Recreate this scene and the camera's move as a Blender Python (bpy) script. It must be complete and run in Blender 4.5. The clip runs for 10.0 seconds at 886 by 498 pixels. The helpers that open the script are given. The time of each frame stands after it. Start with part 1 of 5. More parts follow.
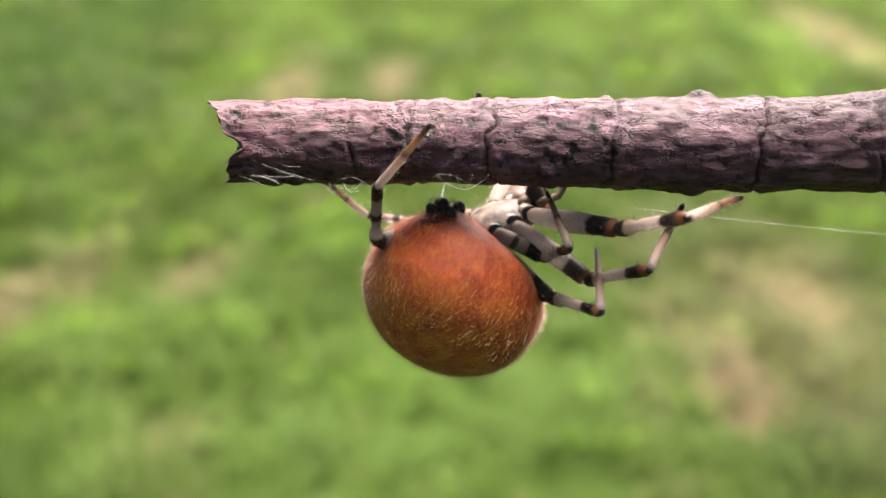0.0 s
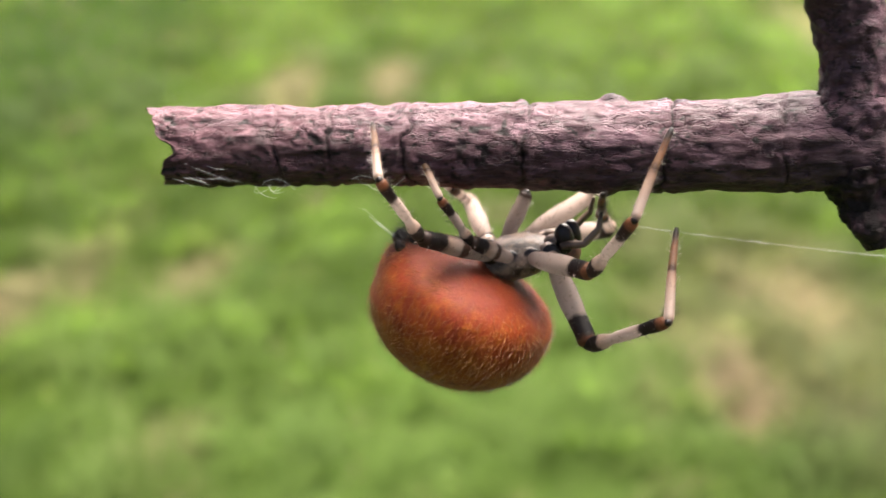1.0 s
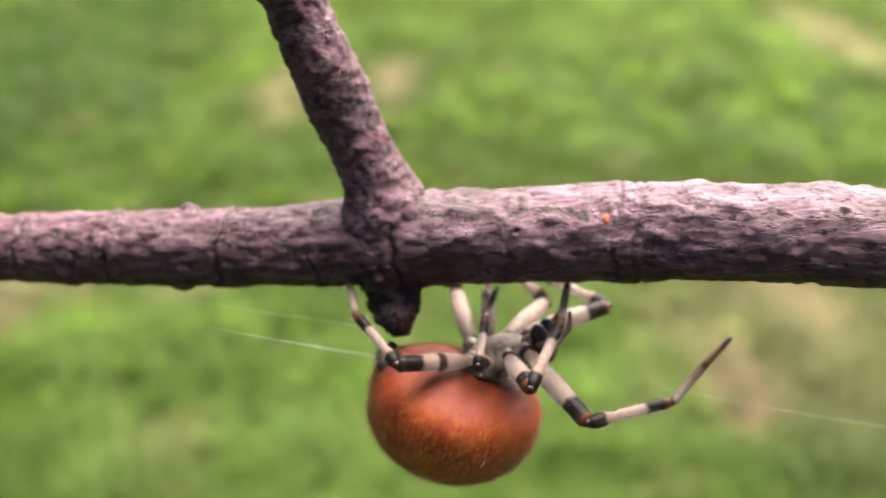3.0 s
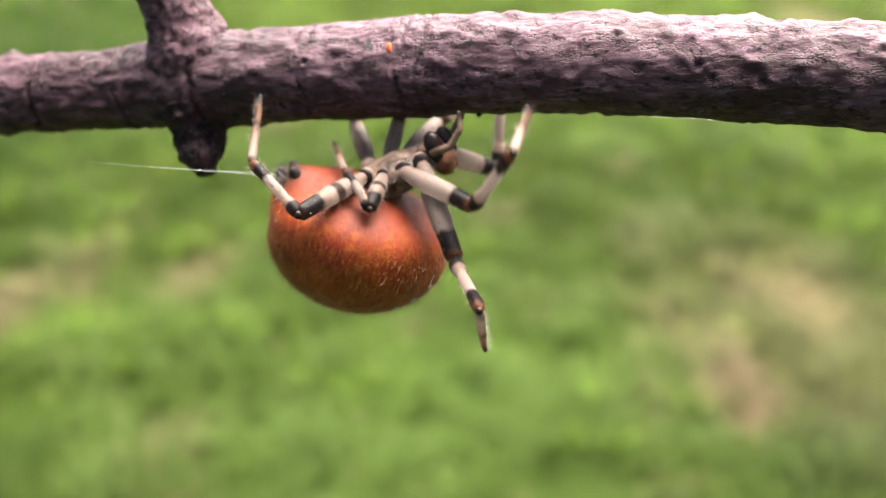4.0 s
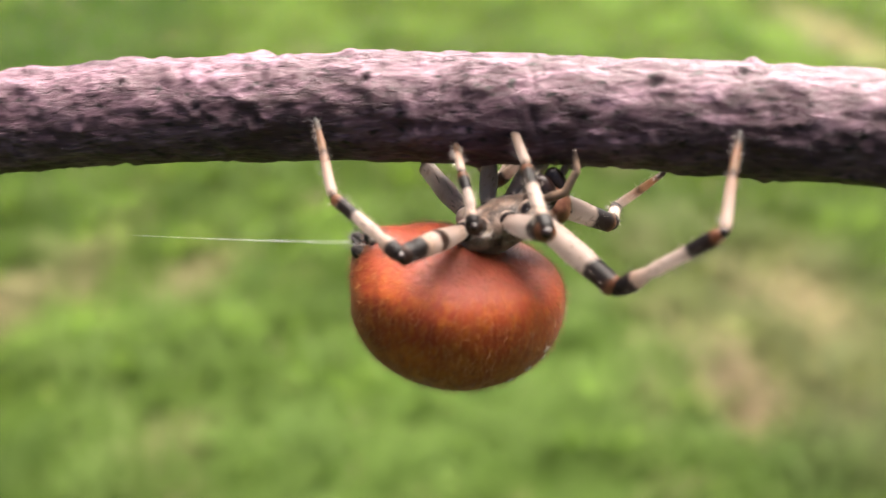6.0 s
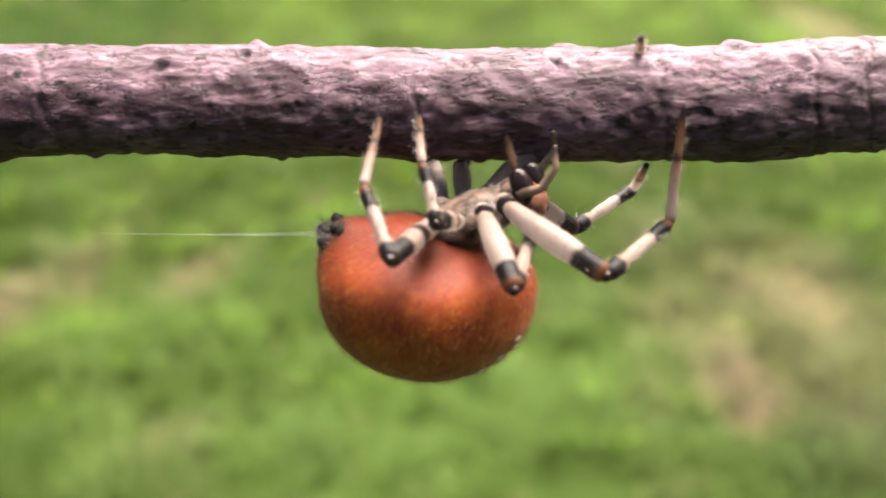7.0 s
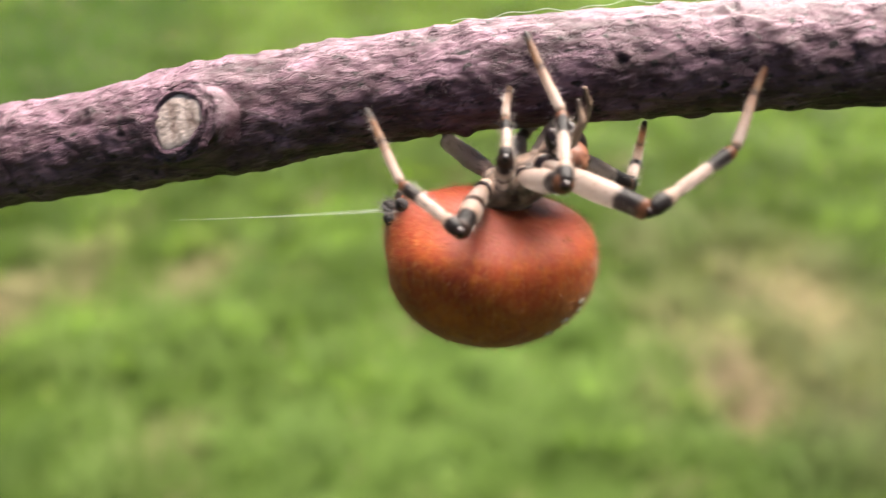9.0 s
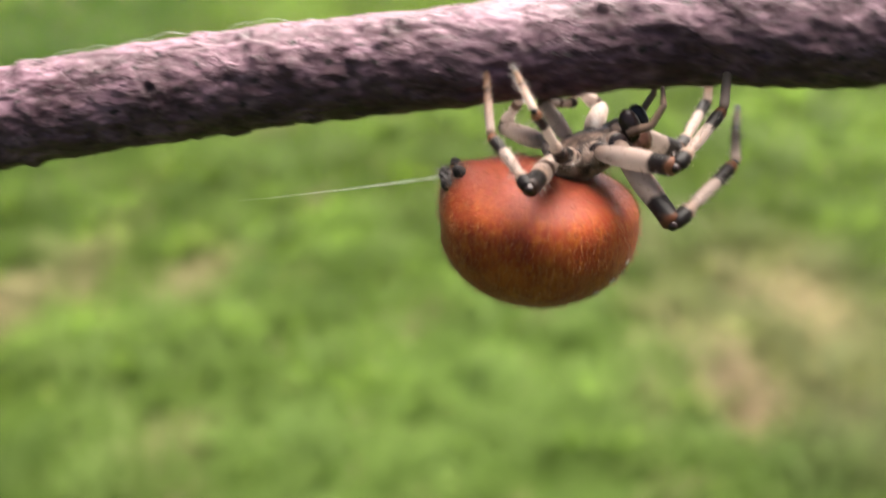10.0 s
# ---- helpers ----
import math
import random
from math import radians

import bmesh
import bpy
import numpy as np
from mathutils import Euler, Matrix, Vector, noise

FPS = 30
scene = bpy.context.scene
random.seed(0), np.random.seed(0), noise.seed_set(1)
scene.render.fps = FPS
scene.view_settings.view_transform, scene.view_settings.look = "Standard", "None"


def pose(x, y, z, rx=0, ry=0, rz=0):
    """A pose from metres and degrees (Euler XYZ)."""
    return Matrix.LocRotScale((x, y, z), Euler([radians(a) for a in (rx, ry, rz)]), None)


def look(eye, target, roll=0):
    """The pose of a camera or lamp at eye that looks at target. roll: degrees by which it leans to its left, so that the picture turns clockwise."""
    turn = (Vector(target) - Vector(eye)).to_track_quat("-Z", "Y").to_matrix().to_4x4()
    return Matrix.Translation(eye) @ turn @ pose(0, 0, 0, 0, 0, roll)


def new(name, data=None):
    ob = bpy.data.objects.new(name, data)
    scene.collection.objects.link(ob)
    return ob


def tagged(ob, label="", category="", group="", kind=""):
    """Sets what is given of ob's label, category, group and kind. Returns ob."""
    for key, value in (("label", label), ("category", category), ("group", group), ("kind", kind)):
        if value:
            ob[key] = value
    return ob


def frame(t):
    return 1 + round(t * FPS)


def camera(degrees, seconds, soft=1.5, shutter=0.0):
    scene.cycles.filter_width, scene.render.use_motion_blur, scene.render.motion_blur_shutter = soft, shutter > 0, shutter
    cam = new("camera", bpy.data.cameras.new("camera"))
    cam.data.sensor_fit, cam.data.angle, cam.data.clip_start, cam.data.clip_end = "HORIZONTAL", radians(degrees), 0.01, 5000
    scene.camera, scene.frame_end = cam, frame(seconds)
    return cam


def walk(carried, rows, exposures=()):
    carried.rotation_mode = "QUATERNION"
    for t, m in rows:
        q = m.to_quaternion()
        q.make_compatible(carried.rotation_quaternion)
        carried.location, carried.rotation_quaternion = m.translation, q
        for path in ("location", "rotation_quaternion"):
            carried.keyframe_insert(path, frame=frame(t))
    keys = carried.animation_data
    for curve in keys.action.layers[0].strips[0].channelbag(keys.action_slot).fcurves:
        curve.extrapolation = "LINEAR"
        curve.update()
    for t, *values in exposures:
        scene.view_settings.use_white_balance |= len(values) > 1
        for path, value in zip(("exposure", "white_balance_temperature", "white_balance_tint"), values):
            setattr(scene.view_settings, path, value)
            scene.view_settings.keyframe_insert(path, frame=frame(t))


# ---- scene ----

# ---- camera: it stands still, a hand's width from the twig, tilted down at the lawn ----
CAM = pose(0, 0, 1.250, 68, 0, 0)
cam = camera(42.0, 10.0, soft=1.5, shutter=0.3)
walk(cam, [(0.0, CAM), (10.0, CAM)], exposures=((0.0, 3.50, 6800, 14), (10.0, 3.50, 6800, 14)))
cam.data.dof.use_dof = True
cam.data.dof.focus_distance = 0.0805
cam.data.dof.aperture_fstop = 28.0

# ---- light: an overcast sky with its bright, veiled sun high over the lawn, to the right ----
SUN_UP, SUN_ROUND = 65, 35
world = bpy.data.worlds.new("sky")
world.use_nodes = True
scene.world = world
sky = world.node_tree.nodes.new("ShaderNodeTexSky")
sky.sky_type, sky.sun_disc = "NISHITA", False
sky.sun_elevation, sky.sun_rotation = radians(SUN_UP), radians(SUN_ROUND)
sky.dust_density = 4.0
world.node_tree.links.new(sky.outputs[0], world.node_tree.nodes["Background"].inputs[0])
world.node_tree.nodes["Background"].inputs[1].default_value = 0.028
sun = new("sun", bpy.data.lights.new("sun", "SUN"))
sun.data.energy, sun.data.angle, sun.data.color = 5.0, radians(70), (1.0, 0.95, 0.88)
az = radians(SUN_ROUND)
sun_at = Vector((math.sin(az) * math.cos(radians(SUN_UP)), math.cos(az) * math.cos(radians(SUN_UP)), math.sin(radians(SUN_UP))))
sun.matrix_world = look(sun_at * 10, (0, 0, 0))

MM = 0.001


# ---- small tools ----
def lattice(ix, iy, iz, seed):
    h = (ix * 374761393 + iy * 668265263 + iz * 2147483647 + seed * 974634777) & 0xFFFFFFFF
    h = ((h ^ (h >> 13)) * 1274126177) & 0xFFFFFFFF
    return ((h ^ (h >> 16)) & 0xFFFF) / 32767.5 - 1.0


def grain(p, scale, seed=0):
    """Smooth noise between -1 and 1 at the rows of p, with features about `scale` long."""
    q = np.asarray(p, float) / np.asarray(scale, float)
    i = np.floor(q).astype(np.int64)
    f = q - i
    f = f * f * (3 - 2 * f)
    out = 0
    for a in (0, 1):
        for b in (0, 1):
            for c in (0, 1):
                w = np.abs(1 - a - f[:, 0]) * np.abs(1 - b - f[:, 1]) * np.abs(1 - c - f[:, 2])
                out = out + w * lattice(i[:, 0] + a, i[:, 1] + b, i[:, 2] + c, seed)
    return out


def layers(p, scale, seed=0, n=3):
    return sum(grain(p, np.asarray(scale) / 2 ** k, seed + k) / 2 ** k for k in range(n))


def shell(name, verts, faces, material, parent=None, label="", smooth=True, kind=""):
    """Links verts (metres) and faces as one mesh object, under a thing or a part where a parent is given."""
    me = bpy.data.meshes.new(name)
    me.from_pydata(np.asarray(verts).tolist(), [], faces if isinstance(faces, list) else faces.tolist())
    me.materials.append(material)
    me.polygons.foreach_set("use_smooth", [smooth] * len(me.polygons))
    me.update()
    ob = new(name, me)
    ob.parent = parent
    return tagged(ob, label, kind=kind)


def part(name, bm, material, parent, label="", smooth=True):
    me = bpy.data.meshes.new(name)
    bmesh.ops.recalc_face_normals(bm, faces=bm.faces)
    bm.to_mesh(me)
    bm.free()
    me.materials.append(material)
    me.polygons.foreach_set("use_smooth", [smooth] * len(me.polygons))
    ob = new(name, me)
    ob.parent = parent
    return tagged(ob, label)


def tube_faces(rings, around, base=0):
    i = np.arange(rings - 1)[:, None] * around
    j = np.arange(around)[None, :]
    k = (j + 1) % around
    return (np.stack([i + j, i + k, i + around + k, i + around + j], -1).reshape(-1, 4) + base)


def number(ob, name, values):
    """Stores a number at every corner point of the mesh, for its material."""
    ob.data.attributes.new(name, "FLOAT", "POINT").data.foreach_set("value", np.asarray(values, np.float32))


def sweep(path, radii, around, rough=0.0, seed=1, cap=True):
    """A tube along path (rows of x, y, z) with a radius at each row; rough: uneven skin, as a share of the radius."""
    path, radii = np.asarray(path, float), np.asarray(radii, float)
    along = np.gradient(path, axis=0)
    along /= np.linalg.norm(along, axis=1)[:, None]
    ref = np.array([0.0, 0.0, 1.0]) if abs(along[0][2]) < 0.8 else np.array([0.0, 1.0, 0.0])
    u = np.cross(ref, along)
    u /= np.linalg.norm(u, axis=1)[:, None]
    v = np.cross(along, u)
    a = np.linspace(0, 2 * math.pi, around, endpoint=False)
    ring = u[:, None, :] * np.cos(a)[None, :, None] + v[:, None, :] * np.sin(a)[None, :, None]
    r = np.repeat(radii, around)
    flat = (path[:, None, :] + ring * radii[:, None, None]).reshape(-1, 3)
    if rough:
        size = float(radii.max())
        r = r * (1 + rough * layers(flat, size * 0.7, seed) + 0.5 * rough * grain(flat, size * 0.12, seed + 9))
        flat = np.repeat(path, around, axis=0) + ring.reshape(-1, 3) * r[:, None]
    faces = tube_faces(len(path), around).tolist()
    if cap:
        faces += [list(range(around))[::-1], list(range(len(flat) - around, len(flat)))]
    return flat, faces


# ---- materials ----
def surface(name, rough=0.7, **more):
    m = bpy.data.materials.new(name)
    m.use_nodes = True
    b = m.node_tree.nodes["Principled BSDF"]
    b.inputs["Roughness"].default_value = rough
    for key, value in more.items():
        b.inputs[key.replace("_", " ")].default_value = value
    return m, m.node_tree, b


def node(nt, kind, **values):
    n = nt.nodes.new(kind)
    for key, value in values.items():
        n.inputs[key.replace("_", " ")].default_value = value
    return n


def spread(nt, scale, detail=4.0, stretch=(1, 1, 1), rough=0.6):
    """Noise in the thing's own space; scale is in features for each metre."""
    co = nt.nodes.new("ShaderNodeTexCoord")
    mp = nt.nodes.new("ShaderNodeMapping")
    mp.inputs["Scale"].default_value = stretch
    nt.links.new(co.outputs["Object"], mp.inputs[0])
    n = node(nt, "ShaderNodeTexNoise", Scale=scale, Detail=detail, Roughness=rough)
    nt.links.new(mp.outputs[0], n.inputs["Vector"])
    return n.outputs["Fac"]


def ramp(nt, fac, stops, ease="LINEAR"):
    r = nt.nodes.new("ShaderNodeValToRGB")
    r.color_ramp.interpolation = ease
    e = r.color_ramp.elements
    while len(e) < len(stops):
        e.new(0.5)
    for k, (at, colour) in enumerate(stops):
        e[k].position, e[k].color = at, (*colour, 1) if len(colour) == 3 else colour
    nt.links.new(fac, r.inputs[0])
    return r.outputs[0]


def blend(nt, fac, a, b, how="MIX"):
    n = nt.nodes.new("ShaderNodeMix")
    n.data_type, n.blend_type = "RGBA", how
    for socket, value in ((n.inputs["Factor"], fac), (n.inputs["A"], a), (n.inputs["B"], b)):
        if hasattr(value, "is_linked"):
            nt.links.new(value, socket)
        elif isinstance(value, tuple):
            socket.default_value = (*value, 1)
        else:
            socket.default_value = value
    return n.outputs["Result"]


def relief(nt, b, height, strength, depth):
    n = node(nt, "ShaderNodeBump", Strength=strength, Distance=depth)
    nt.links.new(height, n.inputs["Height"])
    nt.links.new(n.outputs[0], b.inputs["Normal"])


def stored(nt, name):
    a = nt.nodes.new("ShaderNodeAttribute")
    a.attribute_name = name
    return a.outputs["Fac"]


def make_bark():
    m, nt, b = surface("bark", 0.55, Specular_IOR_Level=0.16)
    c = ramp(nt, spread(nt, 420, 6, (0.5, 1, 1), 0.70), [(0.28, (0.0159, 0.0059, 0.0084)), (0.47, (0.0489, 0.0228, 0.0313)), (0.70, (0.1189, 0.0653, 0.0867))])
    c = blend(nt, ramp(nt, spread(nt, 120, 3), [(0.40, (0, 0, 0)), (0.62, (0.6, 0.6, 0.6))]), c, (0.0234, 0.0089, 0.0115))
    # pale lifted scales of bark, and finer pale scratches along the grain
    flakes = ramp(nt, spread(nt, 900, 5, (0.40, 1, 1)), [(0.52, (0, 0, 0)), (0.68, (0.6, 0.6, 0.6))])
    c = blend(nt, flakes, c, (0.1593, 0.0911, 0.1201))
    scratch = ramp(nt, spread(nt, 4200, 3, (0.12, 1, 1)), [(0.60, (0, 0, 0)), (0.68, (0.5, 0.5, 0.5))])
    c = blend(nt, scratch, c, (0.1858, 0.1168, 0.1441))
    c = blend(nt, stored(nt, "young"), c, blend(nt, ramp(nt, spread(nt, 700, 6, (0.35, 1, 1), 0.7), [(0.38, (0, 0, 0)), (0.62, (1, 1, 1))]), (0.0191, 0.0059, 0.0073), (0.0743, 0.0297, 0.0376)))
    cracks = ramp(nt, spread(nt, 520, 4, (0.45, 1, 1), 0.65), [(0.484, (0, 0, 0)), (0.50, (1, 1, 1)), (0.516, (0, 0, 0))])
    c = blend(nt, blend(nt, 1.0, cracks, (0.45, 0.45, 0.45), "MULTIPLY"), c, (0.0106, 0.0050, 0.0063))
    c = blend(nt, ramp(nt, spread(nt, 2400, 3, (0.6, 1, 1)), [(0.60, (0, 0, 0)), (0.66, (0.9, 0.9, 0.9))]), c, (0.0085, 0.0040, 0.0052))
    # small dark lenticels and specks of dirt
    c = blend(nt, ramp(nt, spread(nt, 1300, 2, (0.8, 1, 1), 0.4), [(0.66, (0, 0, 0)), (0.70, (1, 1, 1))]), c, (0.0074, 0.0040, 0.0042))
    # cracks, dents and folds are darkened in the colour besides their relief
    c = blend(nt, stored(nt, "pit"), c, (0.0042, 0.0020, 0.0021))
    nt.links.new(c, b.inputs["Base Color"])
    high = blend(nt, 0.4, spread(nt, 2000, 6, (0.4, 1, 1), 0.75), flakes)
    high = blend(nt, 0.45, high, cracks, "SUBTRACT")
    relief(nt, b, high, 0.9, 0.00042)
    return m


def make_abdomen():
    m, nt, b = surface("abdomen_skin", 0.58, Specular_IOR_Level=0.18, Sheen_Weight=0.03, Sheen_Roughness=0.45, Sheen_Tint=(1.0, 0.72, 0.58, 1))
    b.inputs["Subsurface Weight"].default_value = 0.25
    b.inputs["Subsurface Radius"].default_value = (1.0, 0.35, 0.12)
    b.inputs["Subsurface Scale"].default_value = 0.0005
    c = ramp(nt, spread(nt, 300, 5), [(0.30, (0.0980, 0.0090, 0.0019)), (0.50, (0.1469, 0.0166, 0.0026)), (0.70, (0.1838, 0.0290, 0.0039))])
    # fine golden dust
    gold = ramp(nt, spread(nt, 2300, 5, (1, 1, 0.55), 0.7), [(0.46, (0, 0, 0)), (0.70, (0.7, 0.7, 0.7))])
    c = blend(nt, gold, c, (0.2616, 0.0781, 0.0061))
    back = blend(nt, ramp(nt, spread(nt, 800, 6, (1, 1, 0.5), 0.7), [(0.36, (0, 0, 0)), (0.62, (1, 1, 1))]), (0.1281, 0.0210, 0.0026), (0.2952, 0.1120, 0.0157))
    c = blend(nt, stored(nt, "back"), c, back)
    c = blend(nt, ramp(nt, spread(nt, 2600, 4), [(0.58, (0, 0, 0)), (0.68, (0.55, 0.55, 0.55))]), c, (0.0557, 0.0080, 0.0026))
    c = blend(nt, stored(nt, "belly"), c, (0.1024, 0.0125, 0.0039))
    c = blend(nt, stored(nt, "dark"), c, (0.0133, 0.0060, 0.0043))
    nt.links.new(c, b.inputs["Base Color"])
    relief(nt, b, blend(nt, 0.4, spread(nt, 3000, 4), gold), 0.5, 0.00012)
    return m


def make_limb(name, stops, length):
    """Banded leg skin: stops run from the joint near the body (0) to the far end (1)."""
    m, nt, b = surface(name, 0.48, Specular_IOR_Level=0.14)
    b.inputs["Subsurface Weight"].default_value = 0.35
    b.inputs["Subsurface Radius"].default_value = (1.0, 0.8, 0.65)
    b.inputs["Subsurface Scale"].default_value = 0.0006
    co = nt.nodes.new("ShaderNodeTexCoord")
    xyz = nt.nodes.new("ShaderNodeSeparateXYZ")
    nt.links.new(co.outputs["Object"], xyz.inputs[0])
    w = node(nt, "ShaderNodeMath")
    w.operation = "MULTIPLY_ADD"
    nt.links.new(spread(nt, 2000, 4), w.inputs[0])
    w.inputs[1].default_value = 0.0006
    nt.links.new(xyz.outputs["Z"], w.inputs[2])
    k = node(nt, "ShaderNodeMath")
    k.operation = "MULTIPLY"
    nt.links.new(w.outputs[0], k.inputs[0])
    k.inputs[1].default_value = 1 / (length * MM)
    c = ramp(nt, k.outputs[0], stops)
    c = blend(nt, ramp(nt, spread(nt, 2200, 3), [(0.58, (0, 0, 0)), (0.66, (0.6, 0.6, 0.6))]), c, (0.38, 0.30, 0.26), "MULTIPLY")
    nt.links.new(c, b.inputs["Base Color"])
    relief(nt, b, spread(nt, 4000, 3), 0.3, 0.00006)
    # light passes through the thin pale skin
    clear = node(nt, "ShaderNodeGamma", Gamma=0.45)
    nt.links.new(c, clear.inputs["Color"])
    t = nt.nodes.new("ShaderNodeBsdfTranslucent")
    nt.links.new(clear.outputs[0], t.inputs["Color"])
    mix = node(nt, "ShaderNodeMixShader", Fac=0.5)
    nt.links.new(b.outputs[0], mix.inputs[1])
    nt.links.new(t.outputs[0], mix.inputs[2])
    nt.links.new(mix.outputs[0], nt.nodes["Material Output"].inputs[0])
    return m


def make_plain(name, low, high, scale, rough, bump=0.3, depth=0.0001, hard=0.18):
    m, nt, b = surface(name, rough, Specular_IOR_Level=0.2)
    nt.links.new(ramp(nt, spread(nt, scale, 4), [(0.5 - hard, low), (0.5 + hard, high)]), b.inputs["Base Color"])
    relief(nt, b, spread(nt, scale * 4, 4), bump, depth)
    return m


def make_grass():
    m, nt, b = surface("grass_blades", 0.75, Specular_IOR_Level=0.2)
    geo = nt.nodes.new("ShaderNodeNewGeometry")
    c = ramp(nt, geo.outputs["Random Per Island"], [(0.0, (0.036, 0.065, 0.006)), (0.5, (0.042, 0.072, 0.007)), (1.0, (0.051, 0.079, 0.009))])
    c = blend(nt, ramp(nt, spread(nt, 2.4, 3), [(0.40, (0, 0, 0)), (0.64, (0.5, 0.5, 0.5))]), c, (0.048, 0.073, 0.009))
    c = blend(nt, stored(nt, "light_green"), c, (0.110, 0.182, 0.034))
    c = blend(nt, stored(nt, "deep"), c, (0.013, 0.034, 0.003))
    c = blend(nt, stored(nt, "dry"), c, (0.240, 0.176, 0.118))
    nt.links.new(c, b.inputs["Base Color"])
    t = nt.nodes.new("ShaderNodeBsdfTranslucent")
    nt.links.new(c, t.inputs["Color"])
    mix = node(nt, "ShaderNodeMixShader", Fac=0.7)
    nt.links.new(b.outputs[0], mix.inputs[1])
    nt.links.new(t.outputs[0], mix.inputs[2])
    nt.links.new(mix.outputs[0], nt.nodes["Material Output"].inputs[0])
    return m


CREAM, PALE, BLACK, BROWN, AMBER = (0.150, 0.100, 0.076), (0.196, 0.150, 0.129), (0.003, 0.002, 0.002), (0.013, 0.006, 0.004), (0.072, 0.024, 0.010)
BARK = make_bark()
SKIN = make_abdomen()
GRASS = make_grass()
SOIL = make_plain("soil", (0.007, 0.0115, 0.0016), (0.011, 0.018, 0.0024), 5, 0.9, 0.5, 0.01)
WOOD = make_plain("cut_wood", (0.085, 0.050, 0.038), (0.360, 0.290, 0.255), 900, 0.7, 0.8, 0.0002)
ROT = make_plain("broken_wood", (0.032, 0.018, 0.016), (0.120, 0.080, 0.068), 500, 0.85, 0.8, 0.0003)
THORAX = make_plain("thorax_skin", (0.012, 0.007, 0.005), (0.150, 0.100, 0.075), 1000, 0.5, hard=0.14)
STERNUM = make_plain("sternum_skin", (0.014, 0.008, 0.006), (0.130, 0.085, 0.062), 800, 0.4)
FEELER = make_plain("feeler_skin", (0.012, 0.006, 0.004), (0.120, 0.078, 0.054), 420, 0.45, hard=0.1)
JAW = make_plain("jaw", (0.003, 0.002, 0.002), (0.011, 0.005, 0.004), 900, 0.28)
GLOSS = make_plain("eye_gloss", (0.002, 0.002, 0.002), (0.004, 0.003, 0.003), 900, 0.08, 0.05)
DARKSKIN = make_plain("spinneret_skin", (0.003, 0.002, 0.002), (0.011, 0.007, 0.006), 1200, 0.7)
SPOT = make_plain("white_spot", (0.280, 0.245, 0.210), (0.400, 0.360, 0.320), 1500, 0.5)
HEAD = make_plain("head_skin", (0.040, 0.012, 0.006), (0.200, 0.085, 0.050), 900, 0.45)
DOWN = surface("abdomen_down", 0.4)[0]
DOWN.node_tree.nodes["Principled BSDF"].inputs["Base Color"].default_value = (0.184, 0.078, 0.022, 1)
SETA = surface("pale_bristle", 0.4)[0]
SETA.node_tree.nodes["Principled BSDF"].inputs["Base Color"].default_value = (0.240, 0.200, 0.168, 1)
SETA_DARK = surface("dark_bristle", 0.4)[0]
SETA_DARK.node_tree.nodes["Principled BSDF"].inputs["Base Color"].default_value = (0.016, 0.012, 0.011, 1)
SILK = surface("silk", 0.3)[0]
SILK.node_tree.nodes["Principled BSDF"].inputs["Base Color"].default_value = (0.260, 0.270, 0.260, 1)
ORANGE = make_plain("orange_fleck", (0.400, 0.048, 0.011), (0.480, 0.096, 0.024), 2000, 0.5)


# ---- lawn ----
# worn, dry places in the lawn, and lighter and deeper green ones: x, y, half-width, how marked
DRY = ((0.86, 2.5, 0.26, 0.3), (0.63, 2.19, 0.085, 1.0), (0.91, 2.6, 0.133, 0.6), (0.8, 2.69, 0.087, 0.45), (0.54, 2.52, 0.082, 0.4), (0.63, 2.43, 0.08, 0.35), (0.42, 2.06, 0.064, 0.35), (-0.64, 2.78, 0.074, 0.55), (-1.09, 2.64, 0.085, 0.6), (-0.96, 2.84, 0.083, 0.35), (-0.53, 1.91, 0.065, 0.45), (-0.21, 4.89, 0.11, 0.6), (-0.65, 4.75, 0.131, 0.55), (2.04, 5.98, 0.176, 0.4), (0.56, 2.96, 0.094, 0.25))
LIGHT_GREEN = ((0.0, 1.95, 0.5, 1.0), (-0.62, 2.2, 0.3, 0.6), (-0.81, 2.43, 0.146, 0.8), (-0.83, 2.0, 0.102, 0.9), (-0.6, 2.4, 0.105, 0.8), (-0.27, 2.19, 0.109, 0.8), (-0.35, 1.96, 0.1, 0.9), (-0.19, 2.05, 0.127, 1.0), (-0.07, 1.9, 0.108, 1.0), (0.29, 2.32, 0.115, 1.0), (0.33, 2.0, 0.09, 0.8), (0.22, 1.94, 0.099, 0.9), (0.55, 5.1, 0.279, 0.32), (1.64, 5.57, 0.248, 0.24), (1.51, 4.52, 0.205, 0.24), (-0.6, 5.45, 0.189, 0.17), (1.08, 5.98, 0.235, 0.17), (0.08, 1.84, 0.085, 0.8), (-0.11, 2.46, 0.08, 0.7), (-0.27, 3.09, 0.13, 0.7))
